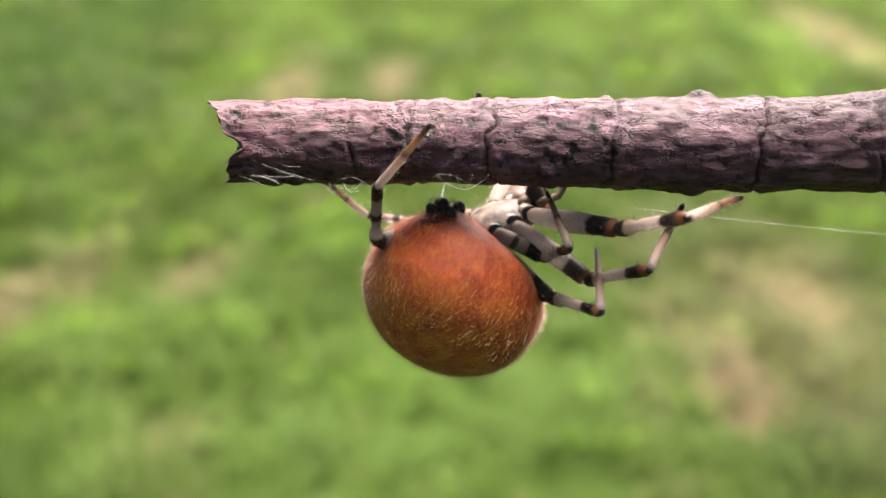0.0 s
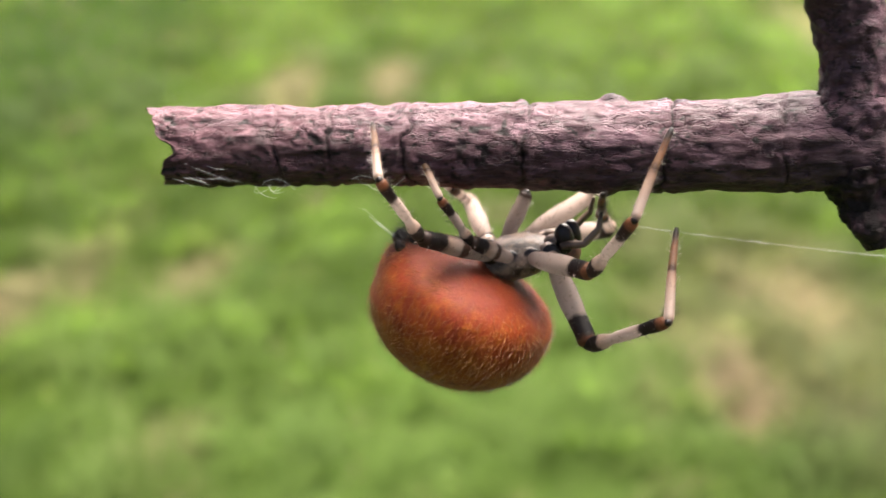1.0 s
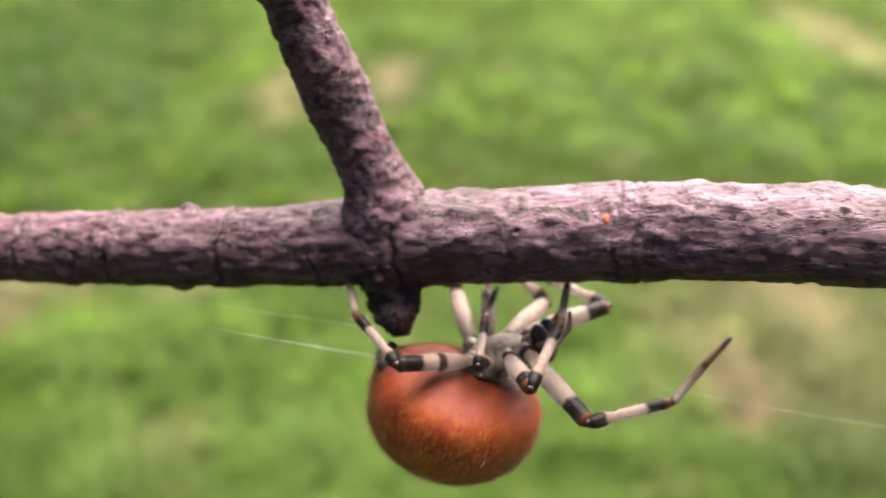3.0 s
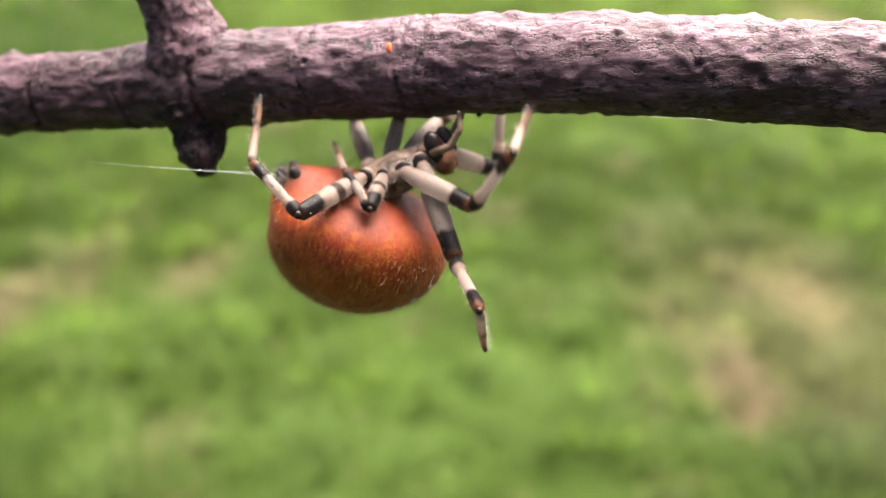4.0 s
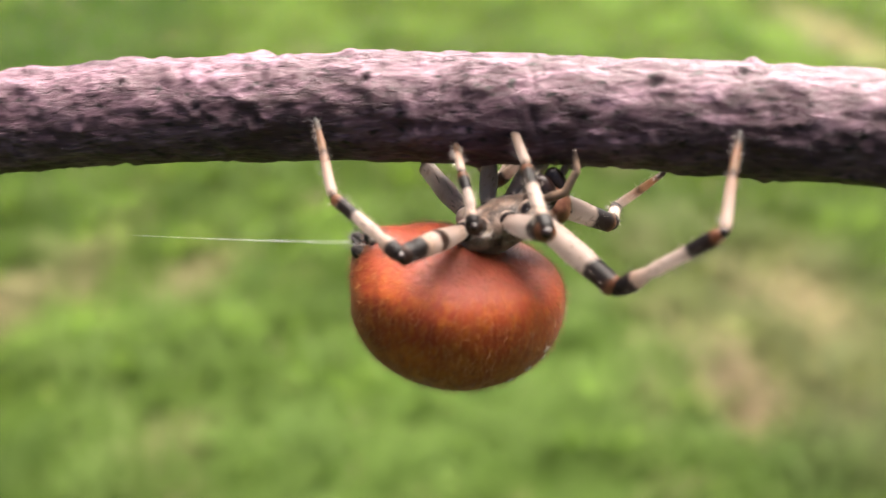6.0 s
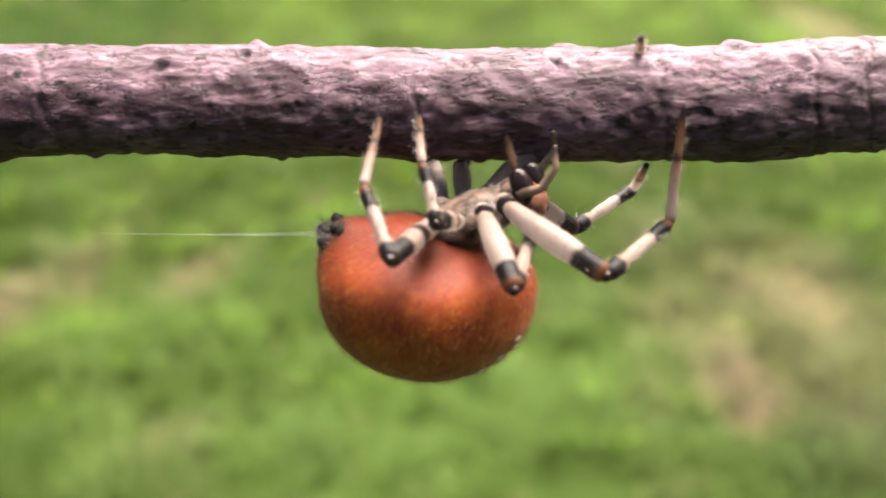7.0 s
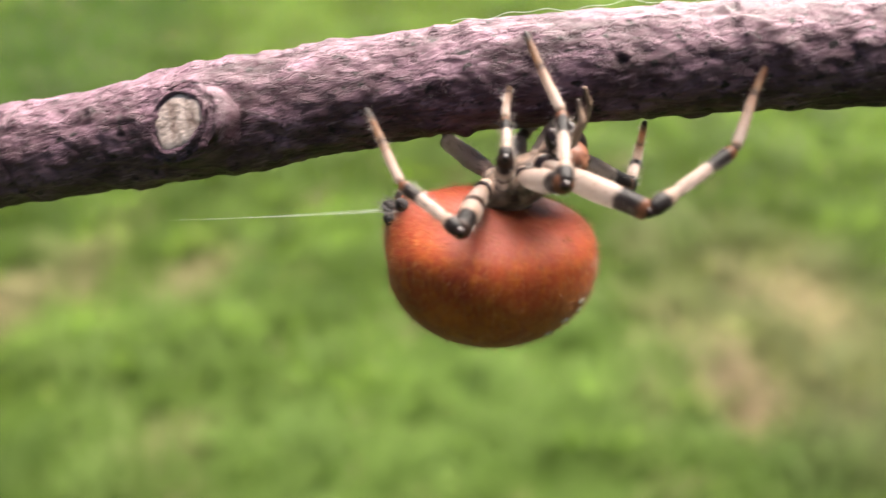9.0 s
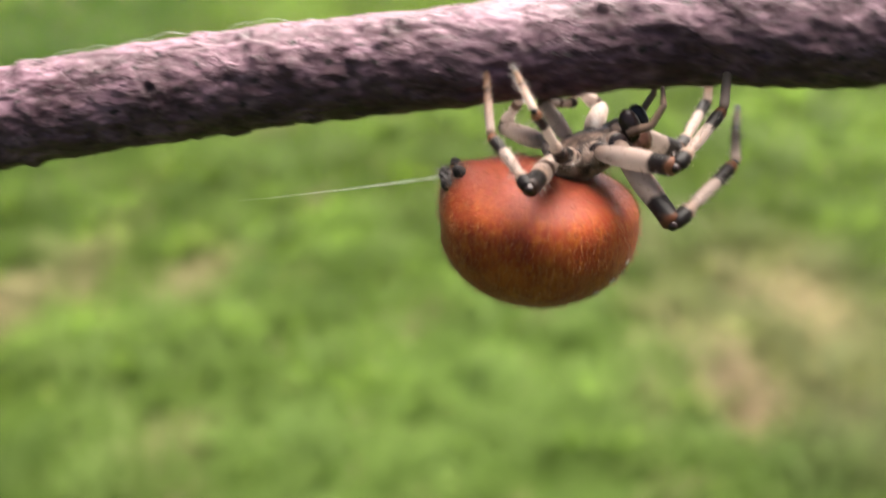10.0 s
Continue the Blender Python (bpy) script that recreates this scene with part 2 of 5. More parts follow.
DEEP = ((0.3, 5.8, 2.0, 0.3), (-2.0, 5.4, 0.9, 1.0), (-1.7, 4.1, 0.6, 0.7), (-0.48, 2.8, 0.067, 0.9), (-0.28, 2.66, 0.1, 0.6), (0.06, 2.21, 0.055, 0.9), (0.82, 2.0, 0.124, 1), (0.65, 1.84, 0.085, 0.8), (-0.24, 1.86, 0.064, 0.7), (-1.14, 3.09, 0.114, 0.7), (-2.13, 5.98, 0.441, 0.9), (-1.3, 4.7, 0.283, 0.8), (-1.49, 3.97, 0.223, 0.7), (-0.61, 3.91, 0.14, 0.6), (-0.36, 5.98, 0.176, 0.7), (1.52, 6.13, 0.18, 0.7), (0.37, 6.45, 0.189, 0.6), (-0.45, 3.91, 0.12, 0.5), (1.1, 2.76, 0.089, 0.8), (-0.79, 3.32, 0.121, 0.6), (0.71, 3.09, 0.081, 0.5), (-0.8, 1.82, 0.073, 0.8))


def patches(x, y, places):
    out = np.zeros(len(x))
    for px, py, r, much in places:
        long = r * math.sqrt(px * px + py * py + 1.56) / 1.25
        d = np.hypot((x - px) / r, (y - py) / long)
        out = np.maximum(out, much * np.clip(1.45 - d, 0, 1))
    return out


def blades(name, label, x, y, tall, wide, turn, bend, light_green, dry, deep, bands):
    """Curved, tapering blades at x, y, as one mesh; bands: how many pieces each blade has along its length."""
    n = len(x)
    lean = np.stack([np.cos(turn), np.sin(turn)], 1)
    side = np.stack([-lean[:, 1], lean[:, 0]], 1)
    size = 2 * bands + 1
    verts = np.zeros((n, size, 3))
    for k in range(bands + 1):
        s = k / bands
        out = tall * bend * s * s * 0.8
        up = tall * (s - 0.28 * bend * s * s)
        mid = np.stack([x + lean[:, 0] * out, y + lean[:, 1] * out], 1)
        if k == bands:
            verts[:, size - 1, :2], verts[:, size - 1, 2] = mid, up
        else:
            w = (wide * (1 - 0.45 * s))[:, None]
            verts[:, 2 * k, :2], verts[:, 2 * k + 1, :2] = mid - side * w, mid + side * w
            verts[:, 2 * k, 2] = verts[:, 2 * k + 1, 2] = up
    base = np.arange(n)[:, None] * size
    faces = []
    for k in range(bands - 1):
        faces += (base + np.array([2 * k, 2 * k + 1, 2 * k + 3, 2 * k + 2])).tolist()
    faces += (base + np.array([size - 3, size - 2, size - 1])).tolist()
    ob = shell(name, verts.reshape(-1, 3), faces, GRASS, kind="stuff")
    tagged(ob, label, "grass")
    for key, value in (("dry", dry), ("light_green", light_green), ("deep", deep)):
        number(ob, key, np.repeat(np.clip(value, 0, 1), size))


def lawn():
    bm = bmesh.new()
    bmesh.ops.create_grid(bm, x_segments=40, y_segments=40, size=300)
    ground = part("ground", bm, SOIL, None)
    tagged(ground, "dark mossy soil under the lawn, reaching to the horizon", "lawn", kind="structure")
    rng = np.random.default_rng(7)
    # short grass, thinning out with the distance
    n = 400000
    far = 10.0 * rng.random(n) ** 1.35
    way = np.where(rng.random(n) < 0.66, rng.normal(0, 0.36, n), rng.uniform(-math.pi, math.pi, n))
    x, y = far * np.sin(way), far * np.cos(way)
    spot = np.stack([x, y, 0 * x], 1)
    clump = layers(spot, 0.22, 3)
    keep = rng.random(n) < 0.95 + 0.05 * clump
    x, y, clump, spot, way = x[keep], y[keep], clump[keep], spot[keep], way[keep]
    n = len(x)
    tall = (0.045 + 0.04 * rng.random(n)) * (1 + 0.08 * clump)
    wide = (0.0024 + 0.0030 * rng.random(n)) * (1 + 1.8 * np.clip(np.abs(way) - 0.6, 0, 1))
    turn = rng.uniform(-math.pi, math.pi, n)
    mottle = layers(spot, (0.24, 0.45, 1), 17, 2)
    luck = rng.random(n)
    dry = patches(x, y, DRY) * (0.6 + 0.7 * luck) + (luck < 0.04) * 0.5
    light_green = patches(x, y, LIGHT_GREEN) * (0.6 + 0.5 * rng.random(n)) + np.clip(0.5 * mottle + 0.15, 0, 0.5)
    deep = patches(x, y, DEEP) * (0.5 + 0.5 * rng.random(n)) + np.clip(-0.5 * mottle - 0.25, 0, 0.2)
    blades("lawn_grass", "short green lawn grass with straw-coloured dry patches", x, y, tall, wide, turn, 0.3 + 0.9 * rng.random(n), light_green, dry, deep, 3)
    # locks of longer grass that lie over it, each swept its own way
    locks, each = 1500, 20
    far = 1.3 + 4.2 * rng.random(locks) ** 1.3
    way = np.where(rng.random(locks) < 0.75, rng.normal(0, 0.36, locks), rng.uniform(-math.pi, math.pi, locks))
    lx, ly = far * np.sin(way), far * np.cos(way)
    spot = np.stack([lx, ly, 0 * lx], 1)
    sweep_way = 1.5 * layers(spot, 0.8, 33, 2) + rng.normal(0.9, 1.2, locks)
    tone = rng.random(locks)
    x = np.repeat(lx, each) + rng.normal(0, 0.036, locks * each)
    y = np.repeat(ly, each) + rng.normal(0, 0.036, locks * each)
    n = len(x)
    turn = np.repeat(sweep_way, each) + rng.normal(0, 0.3, n)
    tall = np.repeat(0.09 + 0.09 * rng.random(locks), each) * (0.75 + 0.4 * rng.random(n))
    bend = np.repeat(0.55 + 0.6 * rng.random(locks), each) * (0.9 + 0.2 * rng.random(n))
    shade = np.repeat(tone, each)
    light_green = np.clip(0.22 + (shade - 0.5) * 0.4, 0, 0.7) + 0.4 * patches(x, y, LIGHT_GREEN)
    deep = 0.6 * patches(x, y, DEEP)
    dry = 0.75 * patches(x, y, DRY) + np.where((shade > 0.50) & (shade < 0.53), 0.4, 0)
    blades("grass_locks", "locks of longer bright green grass lying over the lawn", x, y, tall, 0.0028 + 0.0016 * rng.random(n), turn, bend, light_green, dry, deep, 4)


lawn()


# ---- the twig: x along it, y up, z towards the camera; millimetres from its middle ----
MID_X, MID_Y = 115.0, 10.0
COURSE = ((-3, 16.62, 2.95), (0, 16.66, 2.96), (13, 16.59, 2.89), (26, 16.49, 3.14), (39, 16.37, 3.25), (52, 16.77, 3.59), (65, 16.99, 3.79), (78, 16.86, 3.74), (91, 15.90, 3.74), (104, 14.48, 3.70), (117, 12.57, 3.62), (130, 10.27, 3.66), (143, 7.90, 3.71), (156, 5.84, 3.79), (169, 4.35, 3.72), (182, 3.33, 4.09), (195, 2.34, 3.76), (208, 0.30, 3.80), (221, -2.25, 3.72), (234, -5.25, 3.69), (247, -8.05, 3.90), (256, -10.9, 4.35), (264, -12.9, 4.05), (285, -17.4, 3.9), (335, -28.6, 3.9))
RINGS = ((8.4, 0.9), (12.5, 0.9), (18.2, 1.0), (26.6, 1.0), (36.7, 0.9), (44.7, 0.7), (51.6, 1.2), (61.1, 0.7), (69.0, 1.0), (70.4, 0.8), (114.1, 0.6), (137.6, 0.5), (152.9, 0.6), (162.7, 0.8), (166.3, 0.7), (209.6, 0.4), (236.7, 0.6), )
PITS = ((85.0, 18.1, 0.30), (90.7, 15.6, 0.40), (95.0, 14.2, 0.36), (102.9, 16.1, 0.30), (121.5, 13.5, 0.42), (126.9, 13.5, 0.28), (129.7, 9.7, 0.26), (146.4, 9.7, 0.30), (149.7, 5.0, 0.55), (172.4, 5.5, 0.32), (174.8, 3.4, 0.26), (187.7, 6.5, 0.40), (195.7, 5.3, 0.40), (209.6, -0.4, 0.40), (217.4, 1.4, 0.42), (228.0, -1.8, 0.40), (26.2, 15.6, 0.34), (61.1, 17.2, 0.26), (70.4, 17.4, 0.22), )


def course(x):
    c = np.array(COURSE)
    # a cubic through the rows, so that the twig bends without corners
    m = np.gradient(c[:, 1:], c[:, 0], axis=0)
    k = np.clip(np.searchsorted(c[:, 0], x) - 1, 0, len(c) - 2)
    h = (c[k + 1, 0] - c[k, 0])[:, None]
    s = (x - c[k, 0])[:, None] / h
    v = (2 * s**3 - 3 * s**2 + 1) * c[k, 1:] + (s**3 - 2 * s**2 + s) * h * m[k] + (3 * s**2 - 2 * s**3) * c[k + 1, 1:] + (s**3 - s**2) * h * m[k + 1]
    return v[:, 0], v[:, 1]


def twig():
    around, step = 128, 0.15
    x = np.arange(-1.0, 334, step)
    yc, r = course(x)
    a = np.linspace(0, 2 * math.pi, around, endpoint=False)
    X, A = np.repeat(x, around), np.tile(a, len(x))
    R, Y = np.repeat(r, around), np.repeat(yc, around)
    skin = np.stack([X, np.cos(A) * R, np.sin(A) * R], 1)
    bump = 0.14 * layers(skin, (3.6, 2.4, 2.4), 11) + 0.075 * layers(skin, (1.6, 0.55, 0.55), 21) + 0.05 * grain(skin, (0.7, 0.25, 0.25), 31)
    wrinkle = np.abs(grain(skin, (2.6, 0.8, 0.8), 41))
    bump += 0.09 * np.clip(0.35 - wrinkle, 0, 1)
    knobs = np.clip(layers(skin, (2.2, 1.8, 1.8), 51, 2) - 0.55, 0, 1)
    bump += 0.5 * knobs + 0.12 * layers(skin, (1.3, 1.3, 1.3), 55, 2)
    # the collar where the side shoot leaves, and the swelling round the cut knot
    bump += 0.35 * np.exp(-((X - 51.02) / 3.0) ** 2) + 0.30 * np.exp(-((X - 179.53 - 1.5) / 4.0) ** 2) * np.clip(np.sin(A) + 0.4, 0, 1)
    # the knob of a bud on the upper side, and a wart under it
    bump += 0.30 * np.exp(-((X - 32.6) / 0.75) ** 4 - ((A - 0.05) / 0.22) ** 4) * (1.0 + 0.5 * grain(skin, 0.35, 105)) + 0.5 * np.exp(-((X - 31.59 - 0.4) / 1.1) ** 2 - ((A - 3.1) / 0.35) ** 2)
    pit = 0.8 * np.exp(-((X - 32.6) / 0.8) ** 4 - ((A - 0.10) / 0.30) ** 4)
    wob = 0.55 * grain(np.stack([0 * X, np.cos(A) * 3.3, np.sin(A) * 3.3], 1), 1.7, 61) + 0.25 * grain(skin, 0.9, 62)
    for k, (at, deep) in enumerate(RINGS):
        near = np.abs(X - at - wob * (1 + 0.3 * (k % 3)) - 0.16 * (k % 5 - 2) * np.cos(A))
        broken = (1.0 if at < 60 else 0.6) * np.clip(0.75 + 1.6 * grain(np.stack([0 * X + k * 7, np.cos(A) * 3, np.sin(A) * 3], 1), 1.6, 63), 0, 1)
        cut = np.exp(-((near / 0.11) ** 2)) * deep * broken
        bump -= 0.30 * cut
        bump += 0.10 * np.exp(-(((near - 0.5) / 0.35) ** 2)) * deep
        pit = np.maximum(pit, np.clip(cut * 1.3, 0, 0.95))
    high = np.cos(A) * R + Y
    for at, up, size in PITS:
        d = np.hypot(X - at, (high - up) * 1.2) / size * (1 + 0.3 * grain(skin, 0.4, 71))
        d = np.where(np.sin(A) > -0.1, d, 9)
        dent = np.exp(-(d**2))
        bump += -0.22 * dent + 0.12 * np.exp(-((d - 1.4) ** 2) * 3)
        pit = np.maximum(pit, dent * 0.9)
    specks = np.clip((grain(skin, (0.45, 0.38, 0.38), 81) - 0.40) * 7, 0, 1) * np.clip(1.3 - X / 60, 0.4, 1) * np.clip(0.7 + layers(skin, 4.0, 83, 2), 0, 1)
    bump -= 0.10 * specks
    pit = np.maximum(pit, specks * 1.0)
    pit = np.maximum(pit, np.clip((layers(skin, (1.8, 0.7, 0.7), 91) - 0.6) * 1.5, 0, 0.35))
    # darker bark about the fork, fading out along the twig
    pit = np.maximum(pit, np.clip(0.45 * np.exp(-((X - 51.02) / 9.0) ** 2) * (0.8 + layers(skin, 2.5, 97, 3)), 0, 0.6))
    R = R + bump
    # ragged broken end
    lip = 0.6 * layers(np.stack([0 * X, np.cos(A) * 3, np.sin(A) * 3], 1), 1.5, 95, 3) + 0.9 * np.clip(np.cos(A) - 0.2, 0, 1) - 1.7 * np.exp(-((np.cos(A) + 0.1) / 0.28) ** 2)
    fade = np.clip(1 - (X + 1) / 5, 0, 1) ** 1.5
    Xs = X - lip * fade
    verts = np.stack([Xs - MID_X, Y + np.cos(A) * R - MID_Y, np.sin(A) * R], 1) * MM
    ob = shell("twig", verts, tube_faces(len(x), around), BARK)
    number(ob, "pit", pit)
    number(ob, "young", np.clip(0.85 - X / 75 + 0.2 * layers(skin, 9.0, 101, 2), 0, 0.85))
    tagged(ob, "mauve-brown barked dead twig with cracked rings and a broken end", "twig")
    # the torn wood inside the broken end
    v0 = verts[:around].copy()
    mid = v0.mean(0)
    inner = [v0]
    for k, (shrink, deep) in enumerate(((0.80, 0.15), (0.66, 0.9), (0.40, 0.5), (0.14, 1.1))):
        w = mid + (v0 - mid) * np.array([0.6, shrink, shrink])
        w[:, 0] += (deep + 0.45 * grain(w / MM, 0.8, 99 + k)) * MM
        inner.append(w)
    tear = np.concatenate(inner)
    shell("broken_end", tear, tube_faces(5, around).tolist() + [list(range(4 * around, 5 * around))], ROT, ob, "torn grey-brown wood of the broken end")
    # side shoot
    s = np.linspace(0, 1, 240)
    px = 51.02 + 0.2 - 12.5 * s - 2.0 * s * (1 - s)
    py = 16.5 + 42 * s
    shoot = np.stack([px - MID_X, py - MID_Y, 9.5 * s * s + 16.0 * s], 1)
    rad = 2.55 + 1.3 * np.exp(-((s * 42 - 2.0) / 2.6) ** 2) - 0.2 * s
    v, f = sweep(shoot * MM, rad * MM, 96, 0.125, 5)
    side = shell("side_shoot", v, f, BARK, ob, "scaly-barked side shoot rising from the twig")
    number(side, "young", np.clip(0.55 + 0.5 * layers(v / MM, 3.0, 16, 2), 0, 0.8))
    number(side, "pit", np.clip(1.1 - np.abs(layers(v / MM, (1.9, 0.9, 1.9), 15, 2)) * 9, 0, 0.8))
    # the dead stub below
    s = np.linspace(0, 1, 40)
    stub = np.stack([51.02 - 0.9 + 0.9 * s - MID_X, 14.5 - 5.6 * s - MID_Y, 0.4 + 0.4 * s], 1)
    v, f = sweep(stub * MM, (2.6 - 1.15 * s - 0.75 * np.clip(s - 0.7, 0, 1) * 3.2) * MM, 64, 0.26, 8)
    st = shell("dead_stub", v, f, BARK, ob, "short dark dead stub under the fork")
    number(st, "young", np.full(len(v), 0.6))
    number(st, "pit", np.clip(0.75 + 0.5 * layers(v / MM, 0.9, 18), 0, 0.95))
    # the knot of a pruned shoot, with its pale cut
    out = Vector((-0.42, 0.18, 0.89)).normalized()
    face = Vector((179.53 - MID_X, 2.80 - MID_Y + 0.25, 5.0))
    u = Vector((0, 1, 0)).cross(out).normalized()
    w = out.cross(u)
    rings = ((3.2, -3.2), (3.3, -1.5), (3.3, -0.8), (3.25, -0.3), (3.15, -0.45), (3.0, -0.05), (2.75, -0.15), (2.65, 0.22), (2.42, 0.28), (2.2, 0.02))
    aa = np.linspace(0, 2 * math.pi, 64, endpoint=False)
    v = []
    for k, (rad, lift) in enumerate(rings):
        for ang in aa:
            wave = 1 + 0.05 * math.sin(3 * ang + k) + 0.04 * math.sin(7 * ang + 2 * k)
            v.append(face + (u * math.cos(ang) * rad * 1.06 + w * math.sin(ang) * rad * 0.84) * wave + out * lift)
    v = np.array(v) * MM
    knot = shell("knot", v, tube_faces(len(rings), 64), BARK, ob, "ringed bark collar of a pruned shoot")
    number(knot, "pit", np.clip(0.35 * grain(v / MM, 0.7, 28) + np.repeat([0, 0, 0.3, 0, 0.5, 0, 0.5, 0, 0, 0.3], 64), 0, 0.85))
    v = []
    for k, (rad, lift) in enumerate(((2.30, 0.0), (1.9, 0.20), (1.3, 0.12), (0.7, 0.22), (0.2, 0.15))):
        for ang in aa:
            v.append(face + (u * math.cos(ang) * rad * 1.06 + w * math.sin(ang) * rad * 0.84) * (1 + 0.06 * math.sin(3 * ang + 1) + 0.04 * math.sin(5 * ang)) + out * (lift + random.Random(k * 64 + int(ang * 10)).uniform(-0.03, 0.03)))
    shell("cut_face", np.array(v) * MM, tube_faces(5, 64).tolist() + [list(range(256, 320))], WOOD, knot, "pale cut wood, unevenly weathered")
    # orange fleck
    bm = bmesh.new()
    bmesh.ops.create_icosphere(bm, subdivisions=2, radius=0.26 * MM)
    for q in bm.verts:
        q.co = Vector((q.co.x * 0.8, q.co.y * 1.5, q.co.z * 0.5)) + Vector((67.90 - MID_X, 17.95 - MID_Y, 3.70)) * MM
    part("fleck", bm, ORANGE, ob, "tiny bright orange fleck")
    # wisps of silk at the broken end and under the twig
    wisps = (((2.0, 14.9, 2.9), (3.6, 14.3, 3.0), (5.6, 13.75, 2.4)), ((6.7, 13.5, 2.6), (6.9, 12.7, 2.6), (8.3, 12.6, 2.6)), ((7.0, 13.5, 2.4), (8.2, 14.6, 2.8), (9.6, 13.2, 2.2)), ((0.2, 15.0, 1.5), (0.6, 15.3, 2.0), (1.6, 15.1, 2.8)), ((13.8, 13.9, 2.6), (14.6, 14.6, 2.9), (16.2, 13.6, 2.4)))
    wisps += tuple(((16.0, 13.1, 2.3), (16.0 + 0.5 * dx, 13.2, 2.5), (16.0 + dx, 13.6 + up, 2.5)) for dx, up in ((-1.9, 0.5), (-1.2, 0.1), (-0.5, 0.45), (0.6, 0.5), (1.3, 0.15), (1.7, 0.5)))
    stray = random.Random(23)
    for _ in range(7):
        at, low = stray.uniform(0.2, 3.0), stray.uniform(14.0, 15.2)
        wisps += (((at, low, 2.4), (at + stray.uniform(0.3, 1.2), low + stray.uniform(-0.7, 0.5), 3.0), (at + stray.uniform(1.0, 2.6), low - stray.uniform(0.0, 0.9), 2.8)),)
    for _ in range(4):
        at = stray.uniform(6.5, 8.0)
        wisps += (((at, 13.6, 2.4), (at + stray.uniform(-0.4, 0.8), 12.9 + stray.uniform(-0.5, 0.3), 2.6), (at + stray.uniform(0.6, 2.0), 13.2 + stray.uniform(-0.4, 0.5), 2.5)),)
    for bend in wisps:
        p0, p1, p2 = (np.array(q) - [MID_X, MID_Y, 0] for q in bend)
        s = np.linspace(0, 1, 14)[:, None]
        curl = p0 * (1 - s) ** 2 + 2 * p1 * s * (1 - s) + p2 * s**2
        v, f = sweep(curl * MM, np.full(14, 0.008 * MM), 6)
        shell("silk_wisp", v, f, SILK, ob, "white wisp of old silk")
    # a loose thread lying along the upper side
    x = np.linspace(199, 222, 60)
    yc, r = course(x)
    line = np.stack([x - MID_X, yc + r + 0.30 + 0.16 * np.sin(x * 0.9) + 0.1 * np.sin(x * 2.3) - MID_Y, 0.4 + 0.3 * np.sin(x * 0.7)], 1)
    v, f = sweep(line * MM, np.full(60, 0.018 * MM), 6)
    shell("silk_wisp", v, f, SILK, ob, "loose pale thread along the bark")
    return ob


TWIG = twig()


# ---- the spider: x ahead, y away from the camera, z up; it hangs belly up ----
FEMUR = [(0.0, CREAM), (0.30, PALE), (0.42, PALE), (0.46, BROWN), (0.53, BROWN), (0.57, PALE), (0.72, CREAM), (0.77, BLACK), (0.96, BLACK), (1.0, BROWN)]
# far legs: dark bands thinned in the colour to offset the twig's shade
FEMUR_FAR = [(0.0, CREAM), (0.20, PALE), (0.94, PALE), (0.98, BROWN)]
TIBIA_FAR = [(0.0, CREAM), (0.10, BROWN), (0.18, BROWN), (0.22, PALE), (0.48, PALE), (0.52, BROWN), (0.60, BROWN), (0.64, PALE), (0.84, CREAM), (0.88, BLACK), (0.98, BROWN)]
FEMUR_PALE = [(0.0, CREAM), (0.22, PALE), (0.74, PALE), (0.78, BLACK), (0.93, BLACK), (0.97, BROWN), (1.0, AMBER)]
TIBIA = [(0.0, AMBER), (0.03, BROWN), (0.07, BLACK), (0.21, BLACK), (0.24, CREAM), (0.40, PALE), (0.70, PALE), (0.74, BLACK), (0.92, BLACK), (0.99, AMBER)]
TARSUS = [(0.0, (0.128, 0.072, 0.040)), (0.10, PALE), (0.42, CREAM), (0.52, (0.112, 0.062, 0.042)), (0.58, BROWN), (0.66, (0.088, 0.044, 0.022)), (0.82, (0.068, 0.026, 0.011)), (0.92, BROWN), (1.0, BLACK)]
SIZES = {1: (8.1, 7.6, 7.5, 0.78), 2: (6.8, 7.0, 7.2, 0.74), 3: (4.0, 4.3, 4.8, 0.60), 4: (7.2, 5.9, 6.5, 0.70)}
HIPS = {1: (5.2, 1.6, 6.3), 2: (3.8, 1.9, 5.8), 3: (2.3, 1.9, 5.4), 4: (0.8, 1.7, 5.2)}
SKINS = {}


def bristles(parent, length, thick, count, long, seed, material, wide=0.011):
    """Stiff hairs that stand out from a leg's segment, as one mesh."""
    rng = random.Random(seed)
    v, f = [], []
    for _ in range(count):
        s = rng.uniform(0.06, 0.97)
        ang = rng.uniform(0, 2 * math.pi)
        out = Vector((math.cos(ang), math.sin(ang), 0))
        root = Vector((0, 0, s * length)) + out * thick(s) * 0.92
        way = (out + Vector((rng.uniform(-0.3, 0.3), rng.uniform(-0.3, 0.3), rng.uniform(0.35, 0.95)))).normalized()
        tip = root + way * long * rng.uniform(0.6, 1.25)
        u = way.orthogonal().normalized() * wide
        w = way.cross(u)
        k = len(v)
        v += [root + u, root - u * 0.5 + w * 0.86, root - u * 0.5 - w * 0.86, tip]
        f += [[k, k + 1, k + 3], [k + 1, k + 2, k + 3], [k + 2, k, k + 3]]
    return shell("bristles", np.array(v) * MM, f, material, parent, smooth=False, kind="stuff")


